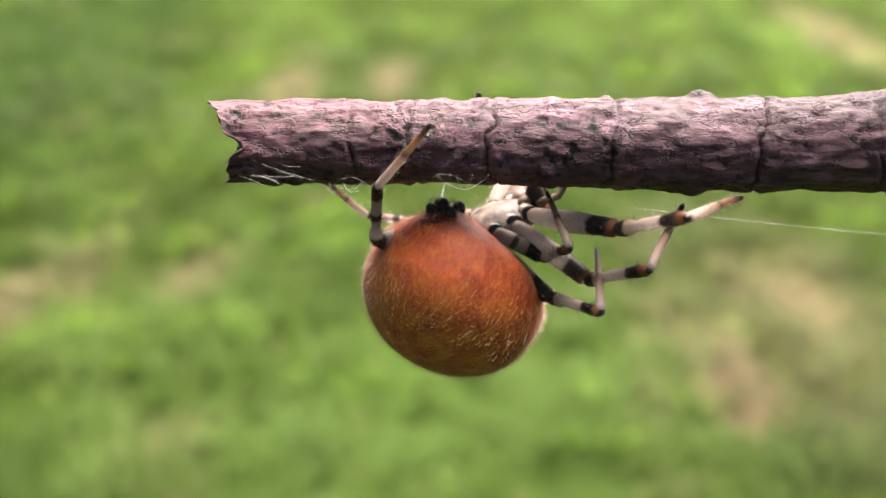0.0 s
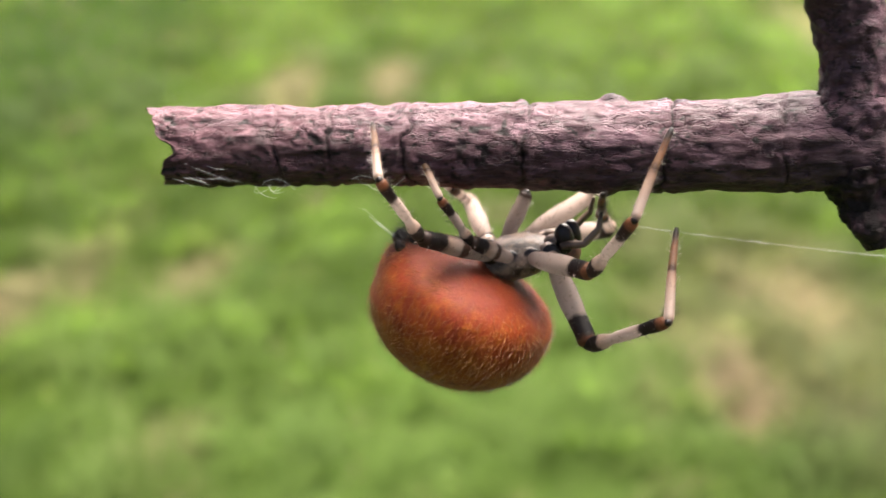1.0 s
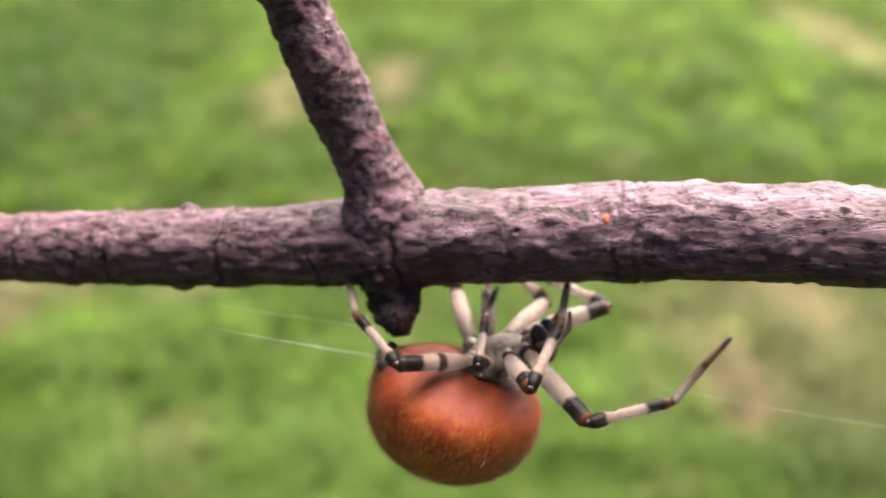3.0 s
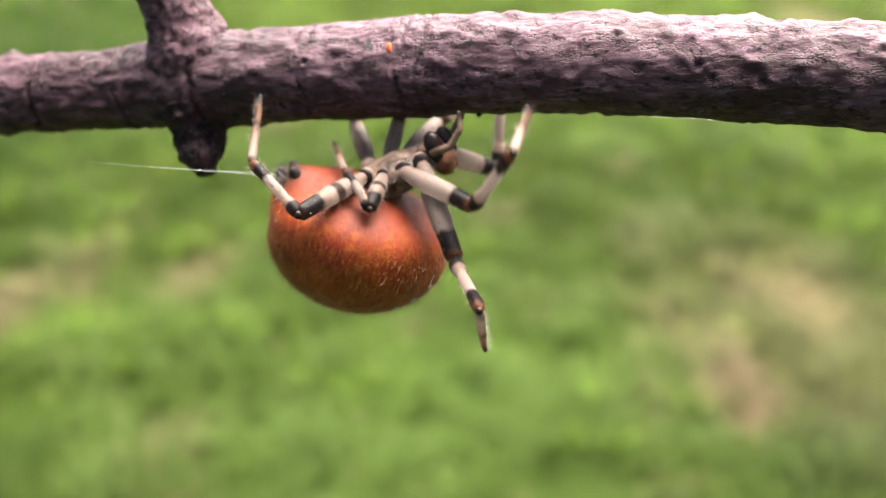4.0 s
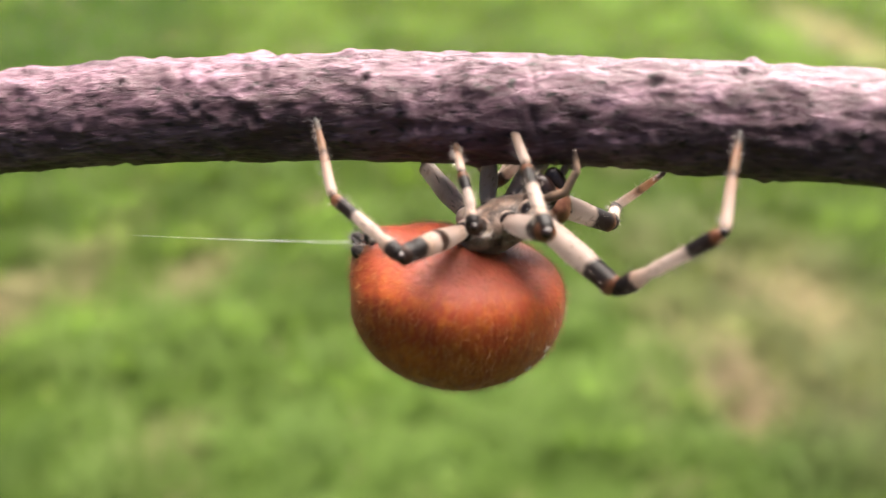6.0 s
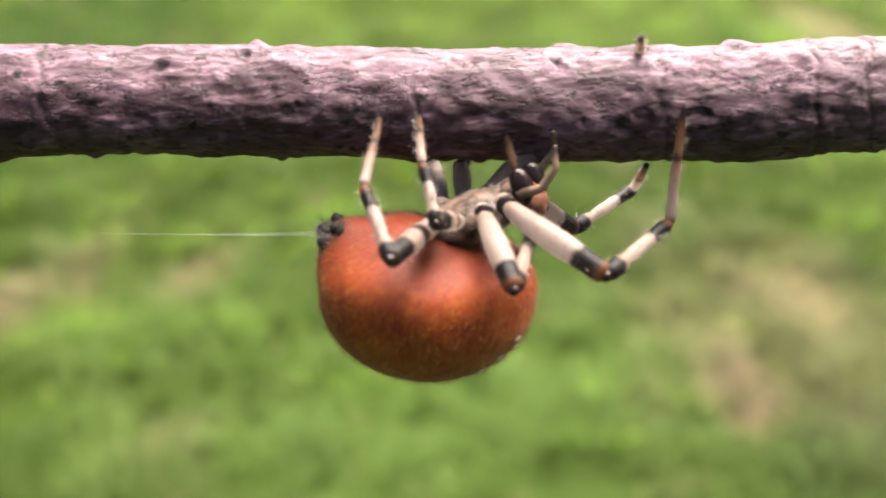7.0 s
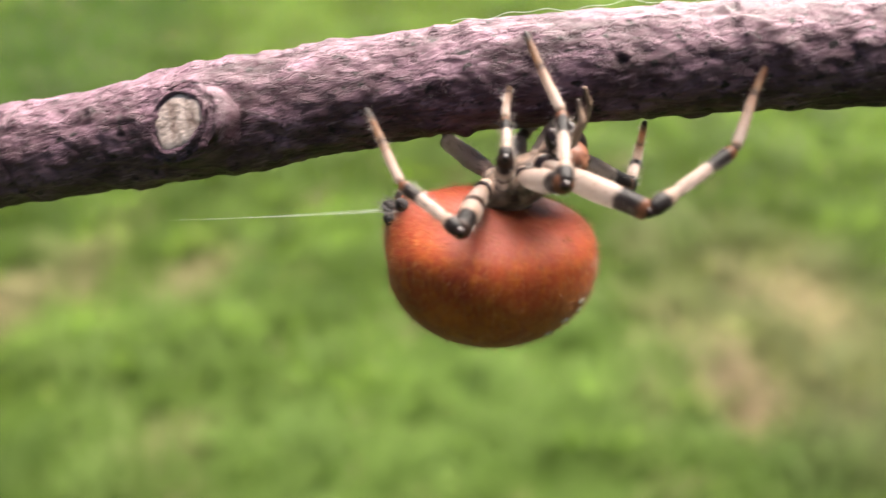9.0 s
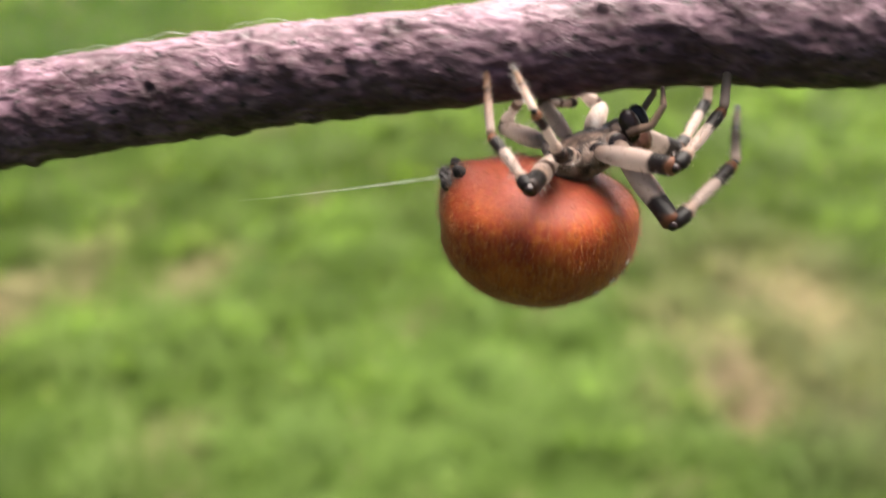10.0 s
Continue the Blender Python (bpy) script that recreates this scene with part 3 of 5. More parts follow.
def limb(name, length, thick, skin_name, stops, parent, seed, hairs, long, dark):
    """One rigid piece of a leg along z, from the joint near the body outwards."""
    key = (skin_name, length)
    if key not in SKINS:
        SKINS[key] = make_limb(skin_name, stops, length)
    s = np.linspace(0, 1, 26)
    t = np.array([thick(q) for q in s])
    t[0], t[-1] = t[0] * 0.72, t[-1] * 0.62
    path = np.stack([0.04 * np.sin(5 * s + seed), 0.05 * np.sin(3 * s + 1 + seed), s * length], 1)
    v, f = sweep(path * MM, t * MM, 18, 0.03, seed)
    ob = shell(name, v, f, SKINS[key], parent)
    bristles(ob, length, thick, hairs, long, seed, SETA_DARK if dark else SETA)
    return ob


def build_leg(which, seed, far):
    a, b, c, r = SIZES[which]

    def femur_r(s):
        return 0.90 * r * (0.62 + 0.55 * math.sin(min(1, s * 1.25 + 0.12) * math.pi * 0.62) - 0.30 * max(0, s - 0.45))

    def tibia_r(s):
        return 0.87 * r * (0.66 + 0.22 * math.exp(-((s - 0.14) / 0.11) ** 2) - 0.14 * math.exp(-((s - 0.31) / 0.05) ** 2) + 0.10 * math.exp(-((s - 0.86) / 0.1) ** 2) - 0.06 * s)

    def tarsus_r(s):
        return 0.92 * r * (0.50 - 0.12 * s - 0.22 * max(0, s - 0.45))

    back = far and which > 1
    skin, bands = ("far_femur_skin", FEMUR_FAR) if back else ("femur_skin", FEMUR) if which in (3, 4) else ("pale_femur_skin", FEMUR_PALE)
    femur = limb("femur", a, femur_r, skin, bands, SPIDER, seed, 130, 0.45, False)
    tibia = limb("tibia", b, tibia_r, "far_tibia_skin" if back else "tibia_skin", TIBIA_FAR if back else TIBIA, SPIDER, seed + 1, 130, 0.5, False)
    foot = limb("metatarsus", c, tarsus_r, "foot_skin", TARSUS, SPIDER, seed + 2, 120, 0.45, False)
    bristles(tibia, b, tibia_r, 34, 0.75, seed + 5, SETA_DARK, 0.026)
    bristles(foot, c, tarsus_r, 22, 0.65, seed + 7, SETA_DARK, 0.022)
    bristles(femur, a, femur_r, 22, 0.6, seed + 6, SETA_DARK, 0.024)
    for joint, radius, host in ((0, 0.50, tibia), (0, 0.38, foot)):
        bm = bmesh.new()
        bmesh.ops.create_uvsphere(bm, u_segments=14, v_segments=10, radius=r * radius * MM)
        part("joint", bm, JAW, host, "dark joint")
    return femur, tibia, foot


SPIDER = new("spider")
tagged(SPIDER, "orb-weaver spider with orange abdomen hanging under the twig", "spider")


def abdomen():
    nu, nv = 96, 64
    u, v = np.meshgrid(np.linspace(0, 2 * math.pi, nu, endpoint=False), np.linspace(0.02, math.pi - 0.02, nv))
    u, v = u.ravel(), v.ravel()
    x, y, z = np.sin(v) * np.cos(u), np.sin(v) * np.sin(u), np.cos(v)
    up = np.clip(z, 0, 1)
    px, py = 7.25 * x, 6.95 * y
    pz = np.where(z > 0, 3.85 * np.abs(z) ** 0.75, -6.1 * np.abs(z) ** 0.94)
    # drawn out towards the spinnerets, hollow where the waist joins
    rear = np.exp(-(((px + 6.3) / 2.0) ** 2 + (py / 1.9) ** 2)) * (z > -0.2)
    pz += 1.5 * rear
    pz += 1.0 * np.exp(-(((px + 2.4) / 3.4) ** 2 + (py / 3.6) ** 2)) * (z > 0)
    waist = np.exp(-(((px - 3.4) / 2.6) ** 2 + (py / 3.0) ** 2)) * (z > 0)
    pz -= 0.05 * waist
    p = np.stack([px, py, pz], 1)
    p *= (1 + 0.006 * layers(p, 1.6, 4) + 0.002 * grain(p, 0.35, 6))[:, None]
    f = tube_faces(nv, nu).tolist() + [list(range(nu))[::-1], list(range(nu * (nv - 1), nu * nv))]
    ob = shell("abdomen", p * MM, f, SKIN, SPIDER, "round downy rust-orange abdomen")
    number(ob, "belly", np.clip(up * 1.6 - 0.35 + 0.35 * layers(p, 1.7, 8), 0, 0.8))
    number(ob, "back", np.clip(-1.1 * z - 0.05 + 0.25 * layers(p, 2.2, 18), 0, 0.75))
    number(ob, "dark", np.clip(1.1 * waist - 0.8 + 0.4 * grain(p, 1.2, 9), 0, 0.55) + np.clip(np.exp(-(((px + 6.3) / 1.3) ** 2 + (py / 1.5) ** 2)) * (z > 0.05) * 1.5 - 0.3, 0, 0.9))
    # down
    rng = np.random.default_rng(5)
    hv, hf = [], []
    for _ in range(19000):
        k = int(rng.integers(0, len(p)))
        if rng.random() > math.sin(v[k]) + 0.05:
            continue
        n = Vector((x[k] / 7.25, y[k] / 6.95, z[k] / (3.5 if z[k] > 0 else 6.1))).normalized()
        back = Vector((-0.5, 0, -0.9)) + Vector(rng.normal(0, 0.35, 3))
        way = (n * 0.55 + (back - n * back.dot(n)).normalized() * 0.8).normalized()
        root = Vector(p[k]) + Vector(rng.normal(0, 0.10, 3)) * 0.9
        root -= n * 0.06
        a = way.cross(n).normalized() * 0.0060
        q = len(hv)
        hv += [root + a, root - a, root + n * 0.02, root + way * rng.uniform(0.3, 0.8)]
        hf += [[q, q + 1, q + 3], [q + 1, q + 2, q + 3], [q + 2, q, q + 3]]
    shell("down", np.array(hv) * MM, hf, DOWN, ob, "fine pale downy hair", smooth=False, kind="stuff")
    # spinnerets
    for sx, sy, sz, tilt in ((-6.6, 0.75, 3.0, 0.5), (-6.6, -0.75, 3.0, 0.5), (-5.9, 0.75, 3.9, 1.0), (-5.9, -0.75, 3.9, 1.0), (-6.7, 0.0, 3.5, 0.7)):
        s = np.linspace(0, 1, 14)
        way = np.array([-math.cos(tilt), 0.25 * np.sign(sy), math.sin(tilt)])
        vv, ff = sweep((np.array([sx, sy, sz]) + (s[:, None] * 1.3 - 0.6) * way) * MM, 0.52 * np.sqrt(1 - 0.97 * s**3) * MM, 14, 0.10, int(sz * 10))
        shell("spinneret", vv, ff, DARKSKIN, ob, "black hairy spinneret")
    rng = random.Random(11)
    hv, hf = [], []
    for _ in range(260):
        root = Vector((-6.4 + rng.uniform(-0.6, 0.9), rng.uniform(-1.3, 1.3), 3.4 + rng.uniform(-0.5, 0.5)))
        way = Vector((-0.8 + rng.uniform(-0.5, 0.6), rng.uniform(-0.6, 0.6), 0.6 + rng.uniform(-0.5, 0.5))).normalized()
        a = way.orthogonal().normalized() * 0.02
        q = len(hv)
        hv += [root + a, root - a, root + a.cross(way), root + way * rng.uniform(0.7, 1.3)]
        hf += [[q, q + 1, q + 3], [q + 1, q + 2, q + 3], [q + 2, q, q + 3]]
    shell("tuft", np.array(hv) * MM, hf, SETA_DARK, ob, "dark hair round the spinnerets", smooth=False, kind="stuff")
    # the pale spots on the upper side, which hangs lowest
    for a, t in ((-0.58, 1.86), (-0.73, 2.08), (-0.50, 2.02), (0.58, 1.86), (0.73, 2.08), (-0.85, 2.28), (0.0, 2.3)):
        n = Vector((math.sin(t) * math.cos(a), math.sin(t) * math.sin(a), math.cos(t)))
        at = Vector((7.25 * n.x, 6.95 * n.y, -6.1 * abs(n.z) ** 0.94))
        bm = bmesh.new()
        bmesh.ops.create_icosphere(bm, subdivisions=2, radius=0.30 * MM)
        turn = n.to_track_quat("Z", "Y").to_matrix()
        for q in bm.verts:
            q.co = turn @ Vector((q.co.x * 1.2, q.co.y * 0.8, q.co.z * 0.25)) + at * 1.003 * MM
        part("pale_spot", bm, SPOT, ob, "whitish spot")
    return ob


def lump(name, centre, half, material, parent, label="", tilt=0.0, rough=0.05, seed=1, taper=0.0):
    """A rounded body part: half-lengths along x, y, z; tilt lifts its front, in degrees."""
    nu, nv = 40, 26
    u, v = np.meshgrid(np.linspace(0, 2 * math.pi, nu, endpoint=False), np.linspace(0.03, math.pi - 0.03, nv))
    u, v = u.ravel(), v.ravel()
    p = np.stack([np.cos(v), np.sin(v) * np.cos(u), np.sin(v) * np.sin(u)], 1)
    p[:, 1:] *= (1 - taper * p[:, :1])
    p = p * (1 + rough * layers(p, 0.45, seed))[:, None] * np.array(half)
    t = radians(tilt)
    p = np.stack([p[:, 0] * math.cos(t) - p[:, 2] * math.sin(t), p[:, 1], p[:, 0] * math.sin(t) + p[:, 2] * math.cos(t)], 1) + np.array(centre)
    f = tube_faces(nv, nu).tolist() + [list(range(nu))[::-1], list(range(nu * (nv - 1), nu * nv))]
    return shell(name, p * MM, f, material, parent, label)


def eyes(body):
    """The small glossy eyes on the front of the head."""
    for ex, ey, ez, er in ((7.65, 0.28, 5.75, 0.17), (7.65, -0.28, 5.75, 0.17), (7.6, 0.34, 6.25, 0.18), (7.6, -0.34, 6.25, 0.18), (7.1, 0.95, 6.0, 0.13), (7.1, -0.95, 6.0, 0.13)):
        bm = bmesh.new()
        bmesh.ops.create_uvsphere(bm, u_segments=12, v_segments=8, radius=er * MM)
        for q in bm.verts:
            q.co += Vector((ex, ey, ez)) * MM
        part("eye", bm, GLOSS, body, "glossy black eye")


def front():
    body = lump("cephalothorax", (3.4, 0, 5.1), (3.5, 2.35, 1.55), THORAX, SPIDER, "mottled grey-brown cephalothorax", 24, 0.05, 3, 0.22)
    lump("head", (6.8, 0, 6.1), (1.0, 1.2, 1.25), HEAD, body, "rounded red-brown head", 10, 0.04, 14)
    eyes(body)
    lump("waist", (2.2, 0, 3.3), (1.2, 1.1, 1.3), DARKSKIN, SPIDER, "dark waist", 20, 0.05, 4)
    lump("sternum", (3.1, 0, 6.05), (1.9, 1.25, 0.55), STERNUM, body, "dark heart-shaped sternum", 22, 0.06, 5, 0.25)
    for s in (-1, 1):
        lump("chelicera", (6.5 + 0.4 * s, 0.66 * s, 7.2), (0.75, 0.68, 1.35), JAW, body, "glossy black-brown jaw", 20, 0.03, 6 + s)
        lump("maxilla", (5.3, 0.55 * s, 7.0), (0.7, 0.5, 0.45), STERNUM, body, "brown mouthpart", 25, 0.04, 9 + s)
        pts = np.array([(5.9, 1.1 * s, 6.9), (7.3, 1.9 * s, 7.6), (8.1, 1.9 * s, 9.0), (8.0, 1.6 * s, 10.3)])
        k = np.linspace(0, 3, 28)
        path = np.stack([np.interp(k, range(4), pts[:, c]) for c in range(3)], 1)
        v, f = sweep(path * MM, np.interp(k, range(4), (0.34, 0.28, 0.25, 0.12)) * MM, 12, 0.05, 12)
        shell("pedipalp", v, f, FEELER, body, "brown and cream banded feeler")
    SKINS["palp"] = make_plain("palp_skin", (0.080, 0.044, 0.028), (0.250, 0.190, 0.154), 700, 0.4)
    for which, (hx, hy, hz) in HIPS.items():
        for s in (-1, 1):
            v, f = sweep(np.array([(hx * 0.85 + 0.5, hy * 0.35 * s, hz - 0.35), (hx * 0.96 + 0.1, hy * 0.75 * s, hz - 0.1), (hx, hy * s, hz)]) * MM, np.array((0.62, 0.74, 0.60)) * MM * SIZES[which][3] / 0.70, 14, 0.06, which)
            hip = shell("coxa", v, f, SKINS["palp"], SPIDER, "pale hip joint with brown marks")
            for share, wide in ((0.30, 0.70), (1.0, 0.66)):
                at = Vector((hx * 0.85 + 0.5, hy * 0.35 * s, hz - 0.35)).lerp(Vector((hx, hy * s, hz)), share)
                way = Vector((hx * 0.15 - 0.5, hy * 0.65 * s, 0.35)).normalized()
                v, f = sweep(np.array([at - way * 0.16, at - way * 0.06, at + way * 0.06, at + way * 0.16]) * MM, np.array((0.85, 1, 1, 0.85)) * wide * MM * SIZES[which][3] / 0.70, 14, 0.05, which + 3)
                shell("dark_ring", v, f, JAW, hip, "dark ring round the hip joint")
    rng = np.random.default_rng(3)
    v, f = [], []
    for _ in range(800):
        d = Vector(rng.normal(0, 1, 3)).normalized()
        t = radians(24)
        q = Vector((d.x * 3.5, d.y * 2.35, d.z * 1.55)) * 0.97
        d2 = Vector((d.x / 3.5, d.y / 2.35, d.z / 1.55)).normalized()
        root = Vector((q.x * math.cos(t) - q.z * math.sin(t) + 3.4, q.y, q.x * math.sin(t) + q.z * math.cos(t) + 5.1))
        way = (d2 + Vector(rng.normal(0, 0.5, 3))).normalized()
        a = way.orthogonal().normalized() * 0.012
        k = len(v)
        v += [root + a, root - a, root + a.cross(way), root + way * rng.uniform(0.3, 0.7)]
        f += [[k, k + 1, k + 3], [k + 1, k + 2, k + 3], [k + 2, k, k + 3]]
    shell("hair", np.array(v) * MM, f, SETA, body, "pale hair", smooth=False, kind="stuff")


ABDOMEN = abdomen()
front()
LEGS = {(side, which): build_leg(which, 40 + which * 7 + (side > 0) * 3, side > 0) for side in (-1, 1) for which in (1, 2, 3, 4)}


# ---- silk ----
def thread(name, length, thick, label, fade=0.2):
    s = np.linspace(0, 1, 24)
    path = np.stack([-s * length, 0 * s, -0.006 * length * np.sin(s * math.pi)], 1)
    v, f = sweep(path * MM, thick * (1 - fade * s) * MM, 8)
    return tagged(shell(name, v, f, SILK), label, "silk thread")


DRAGLINE = thread("dragline", 15.0, 0.018, "taut white silk dragline drawn from the spinnerets", 0.93)
for side in (-1, 1):
    s = np.linspace(0, 1, 24)
    v, f = sweep(np.stack([-14.0 * s, 0.05 * side * (1 - s), 0.11 * side * (1 - s) ** 2 - 0.08 * np.sin(s * math.pi)], 1) * MM, 0.009 * (1 - 0.95 * s) * MM, 6)
    shell("strand", v, f, SILK, DRAGLINE, "fine strand beside the main thread")
STRAND = thread("silk_strand", 25.0, 0.011, "long fine strand of old silk beside the twig")
LOOSE_STRAND = thread("silk_strand", 30.0, 0.010, "loose fine strand of old silk drifting behind the twig")


# ---- what moves ----
def heading(turn, rise):
    a, b = radians(turn), radians(rise)
    return Vector((math.cos(a) * math.cos(b), math.sin(a) * math.cos(b), math.sin(b)))


def between(rows, t):
    """The way of a leg's piece at t, from rows of (seconds, turn, rise): degrees from straight ahead, and above the level."""
    for (t0, *a), (t1, *b) in zip(rows, rows[1:]):
        if t <= t1 + 1e-6:
            s = (t - t0) / (t1 - t0)
            s = 0.6 * s + 0.4 * s * s * (3 - 2 * s)
            return (heading(*a) * (1 - s) + heading(*b) * s).normalized()
    return heading(*rows[-1][1:])


def step(side, which, femur_rows, tibia_rows, foot_rows):
    """Keys one leg: the ways of its three pieces in the spider's space, each hung on the end of the one before."""
    hx, hy, hz = HIPS[which]
    root = Vector((hx, hy * side, hz)) * MM
    turns = [None, None, None]
    keys = ([], [], [])
    for n in range(101):
        t = n / 10
        at = root.copy()
        for k, rows in enumerate((femur_rows, tibia_rows, foot_rows)):
            way = between(rows, t)
            if turns[k] is None:
                turns[k] = way.to_track_quat("Z", "Y")
            else:
                turns[k] = (turns[k] @ Vector((0, 0, 1))).rotation_difference(way) @ turns[k]
            keys[k].append((t, Matrix.LocRotScale(at, turns[k], None)))
            at = at + way * SIZES[which][k] * MM
    for piece, rows in zip(LEGS[side, which], keys):
        walk(piece, rows)


def motions():
    walk(TWIG, [
        (0, pose(0.10046, 0.07285, 1.22156, 68.70, -0.82, -2.17)),
        (0.3, pose(0.09985, 0.07262, 1.22058, 68.40, -0.57, -2.41)),
        (0.5, pose(0.09899, 0.07046, 1.22286, 68.28, -1.22, -3.33)),
        (0.8, pose(0.09733, 0.07094, 1.22243, 68.56, -1.56, -4.41)),
        (1, pose(0.09424, 0.06986, 1.22278, 68.82, -2.27, -5.92)),
        (1.3, pose(0.09024, 0.06407, 1.22609, 68.63, -3.60, -8.71)),
        (1.5, pose(0.08716, 0.06633, 1.22533, 68.46, -3.56, -8.14)),
        (1.8, pose(0.08112, 0.06485, 1.22630, 68.40, -4.17, -9.70)),
        (2, pose(0.07761, 0.06324, 1.22771, 68.85, -5.20, -11.89)),
        (2.2, pose(0.07498, 0.06592, 1.22481, 68.62, -5.22, -12.25)),
        (3.3, pose(0.05574, 0.07641, 1.21484, 68.69, -5.58, -11.11)),
        (3.5, pose(0.05379, 0.07949, 1.21927, 69.32, -5.79, -11.97)),
        (3.8, pose(0.04337, 0.07580, 1.22515, 69.46, -6.16, -14.73)),
        (4, pose(0.04233, 0.07495, 1.22777, 68.95, -6.08, -14.47)),
        (4.2, pose(0.03937, 0.07546, 1.22731, 68.72, -6.47, -14.73)),
        (4.5, pose(0.03435, 0.07290, 1.22694, 69.25, -7.46, -15.36)),
        (4.8, pose(0.03152, 0.06969, 1.22410, 69.10, -7.79, -15.08)),
        (5, pose(0.03018, 0.06899, 1.22201, 69.26, -8.14, -15.73)),
        (5.2, pose(0.02652, 0.07298, 1.22231, 68.66, -7.78, -12.31)),
        (5.5, pose(0.01802, 0.07284, 1.22652, 68.61, -9.14, -15.63)),
        (5.7, pose(0.01534, 0.07318, 1.22704, 68.88, -9.83, -15.55)),
        (6.8, pose(-0.01998, 0.07271, 1.22789, 67.21, -8.38, 3.85)),
        (7, pose(-0.02378, 0.07360, 1.22783, 67.59, -8.80, 3.70)),
        (7.2, pose(-0.02721, 0.07479, 1.22735, 67.43, -9.32, 2.33)),
        (7.5, pose(-0.03240, 0.07713, 1.22458, 67.79, -10.81, -0.26)),
        (7.8, pose(-0.03963, 0.08215, 1.22123, 67.96, -12.20, -2.81)),
        (8, pose(-0.04561, 0.08503, 1.22097, 68.17, -12.27, -1.85)),
        (8.2, pose(-0.05415, 0.08757, 1.22048, 69.01, -12.96, -2.48)),
        (8.5, pose(-0.06413, 0.09193, 1.21792, 68.69, -14.45, -4.36)),
        (8.8, pose(-0.07622, 0.08985, 1.21641, 68.28, -15.20, -4.23)),
        (9, pose(-0.08078, 0.08856, 1.21521, 68.10, -15.88, -4.28)),
        (9.2, pose(-0.08493, 0.08374, 1.21399, 68.06, -15.95, -0.99)),
        (9.5, pose(-0.09181, 0.08298, 1.21083, 67.79, -16.07, 0.32)),
        (9.8, pose(-0.10521, 0.08227, 1.20902, 67.33, -16.89, 1.73)),
        (10, pose(-0.11298, 0.09008, 1.20623, 67.17, -19.14, -0.96)),
    ])
    walk(SPIDER, [
        (0, pose(0.00086, 0.08012, 1.21410, 0.00, 2.00, 22.00)),
        (0.3, pose(0.00089, 0.07917, 1.21403, 0.00, -0.00, 15.00)),
        (0.5, pose(0.00074, 0.07859, 1.21494, 0.00, -3.00, 10.00)),
        (0.8, pose(0.00086, 0.08019, 1.21416, 0.00, 6.00, 6.00)),
        (1, pose(0.00151, 0.08097, 1.21248, 0.00, 13.00, 3.00)),
        (1.3, pose(0.00331, 0.07734, 1.21471, 0.00, 6.00, 2.00)),
        (1.5, pose(0.00414, 0.07650, 1.21482, 0.00, 4.00, 2.00)),
        (1.8, pose(0.00664, 0.07485, 1.21573, 0.00, -1.00, 0.00)),
        (2, pose(0.00538, 0.07670, 1.21423, 0.00, 9.00, 0.00)),
        (2.2, pose(0.00513, 0.08027, 1.21063, 0.00, 10.00, 0.00)),
        (3.3, pose(-0.00012, 0.08693, 1.20158, 0.00, 5.00, 0.00)),
        (3.5, pose(-0.00020, 0.09056, 1.20603, 0.00, 5.00, 0.00)),
        (3.8, pose(-0.00642, 0.08608, 1.21223, 0.00, 5.00, 0.00)),
        (4, pose(-0.00657, 0.08482, 1.21710, 0.00, -1.00, -3.00)),
        (4.2, pose(-0.00850, 0.08573, 1.21773, 0.00, -3.00, -5.00)),
        (4.5, pose(-0.00995, 0.08418, 1.21608, 0.00, -6.00, -6.00)),
        (4.8, pose(-0.00617, 0.07596, 1.21393, 0.00, -7.00, -8.00)),
        (5, pose(-0.00265, 0.07701, 1.21132, 0.00, -2.00, -8.00)),
        (5.2, pose(-0.00172, 0.07622, 1.21251, 0.00, -7.00, -9.00)),
        (5.5, pose(-0.00215, 0.07436, 1.21741, 0.00, -7.00, -12.00)),
        (5.7, pose(0.00173, 0.07269, 1.21774, 0.00, -6.00, -8.00)),
        (6.8, pose(-0.00249, 0.06937, 1.21920, 0.00, -0.00, 0.00)),
        (7, pose(-0.00105, 0.06995, 1.21914, 0.00, -0.00, -4.00)),
        (7.2, pose(0.00110, 0.06947, 1.21892, 0.00, -1.00, 0.00)),
        (7.5, pose(0.00264, 0.06997, 1.21720, 0.00, -0.00, 0.00)),
        (7.8, pose(0.00435, 0.07320, 1.21533, 0.00, -0.00, 0.00)),
        (8, pose(0.00423, 0.07504, 1.21612, 0.00, -0.00, -3.00)),
        (8.2, pose(0.00331, 0.07682, 1.21719, 0.00, -1.00, -4.00)),
        (8.5, pose(0.00042, 0.07877, 1.21754, 0.00, -2.00, -8.00)),
        (8.8, pose(-0.00020, 0.07602, 1.21829, 0.00, -9.00, -8.00)),
        (9, pose(0.00330, 0.07330, 1.21994, 0.00, -12.00, -14.00)),
        (9.2, pose(0.00649, 0.07257, 1.21952, 0.00, -5.00, -6.00)),
        (9.5, pose(0.01077, 0.07352, 1.21801, 0.00, -0.00, -3.00)),
        (9.8, pose(0.00821, 0.07585, 1.21837, 0.00, 2.00, 0.00)),
        (10, pose(0.00694, 0.07849, 1.22054, 0.00, -0.00, 0.00)),
    ])
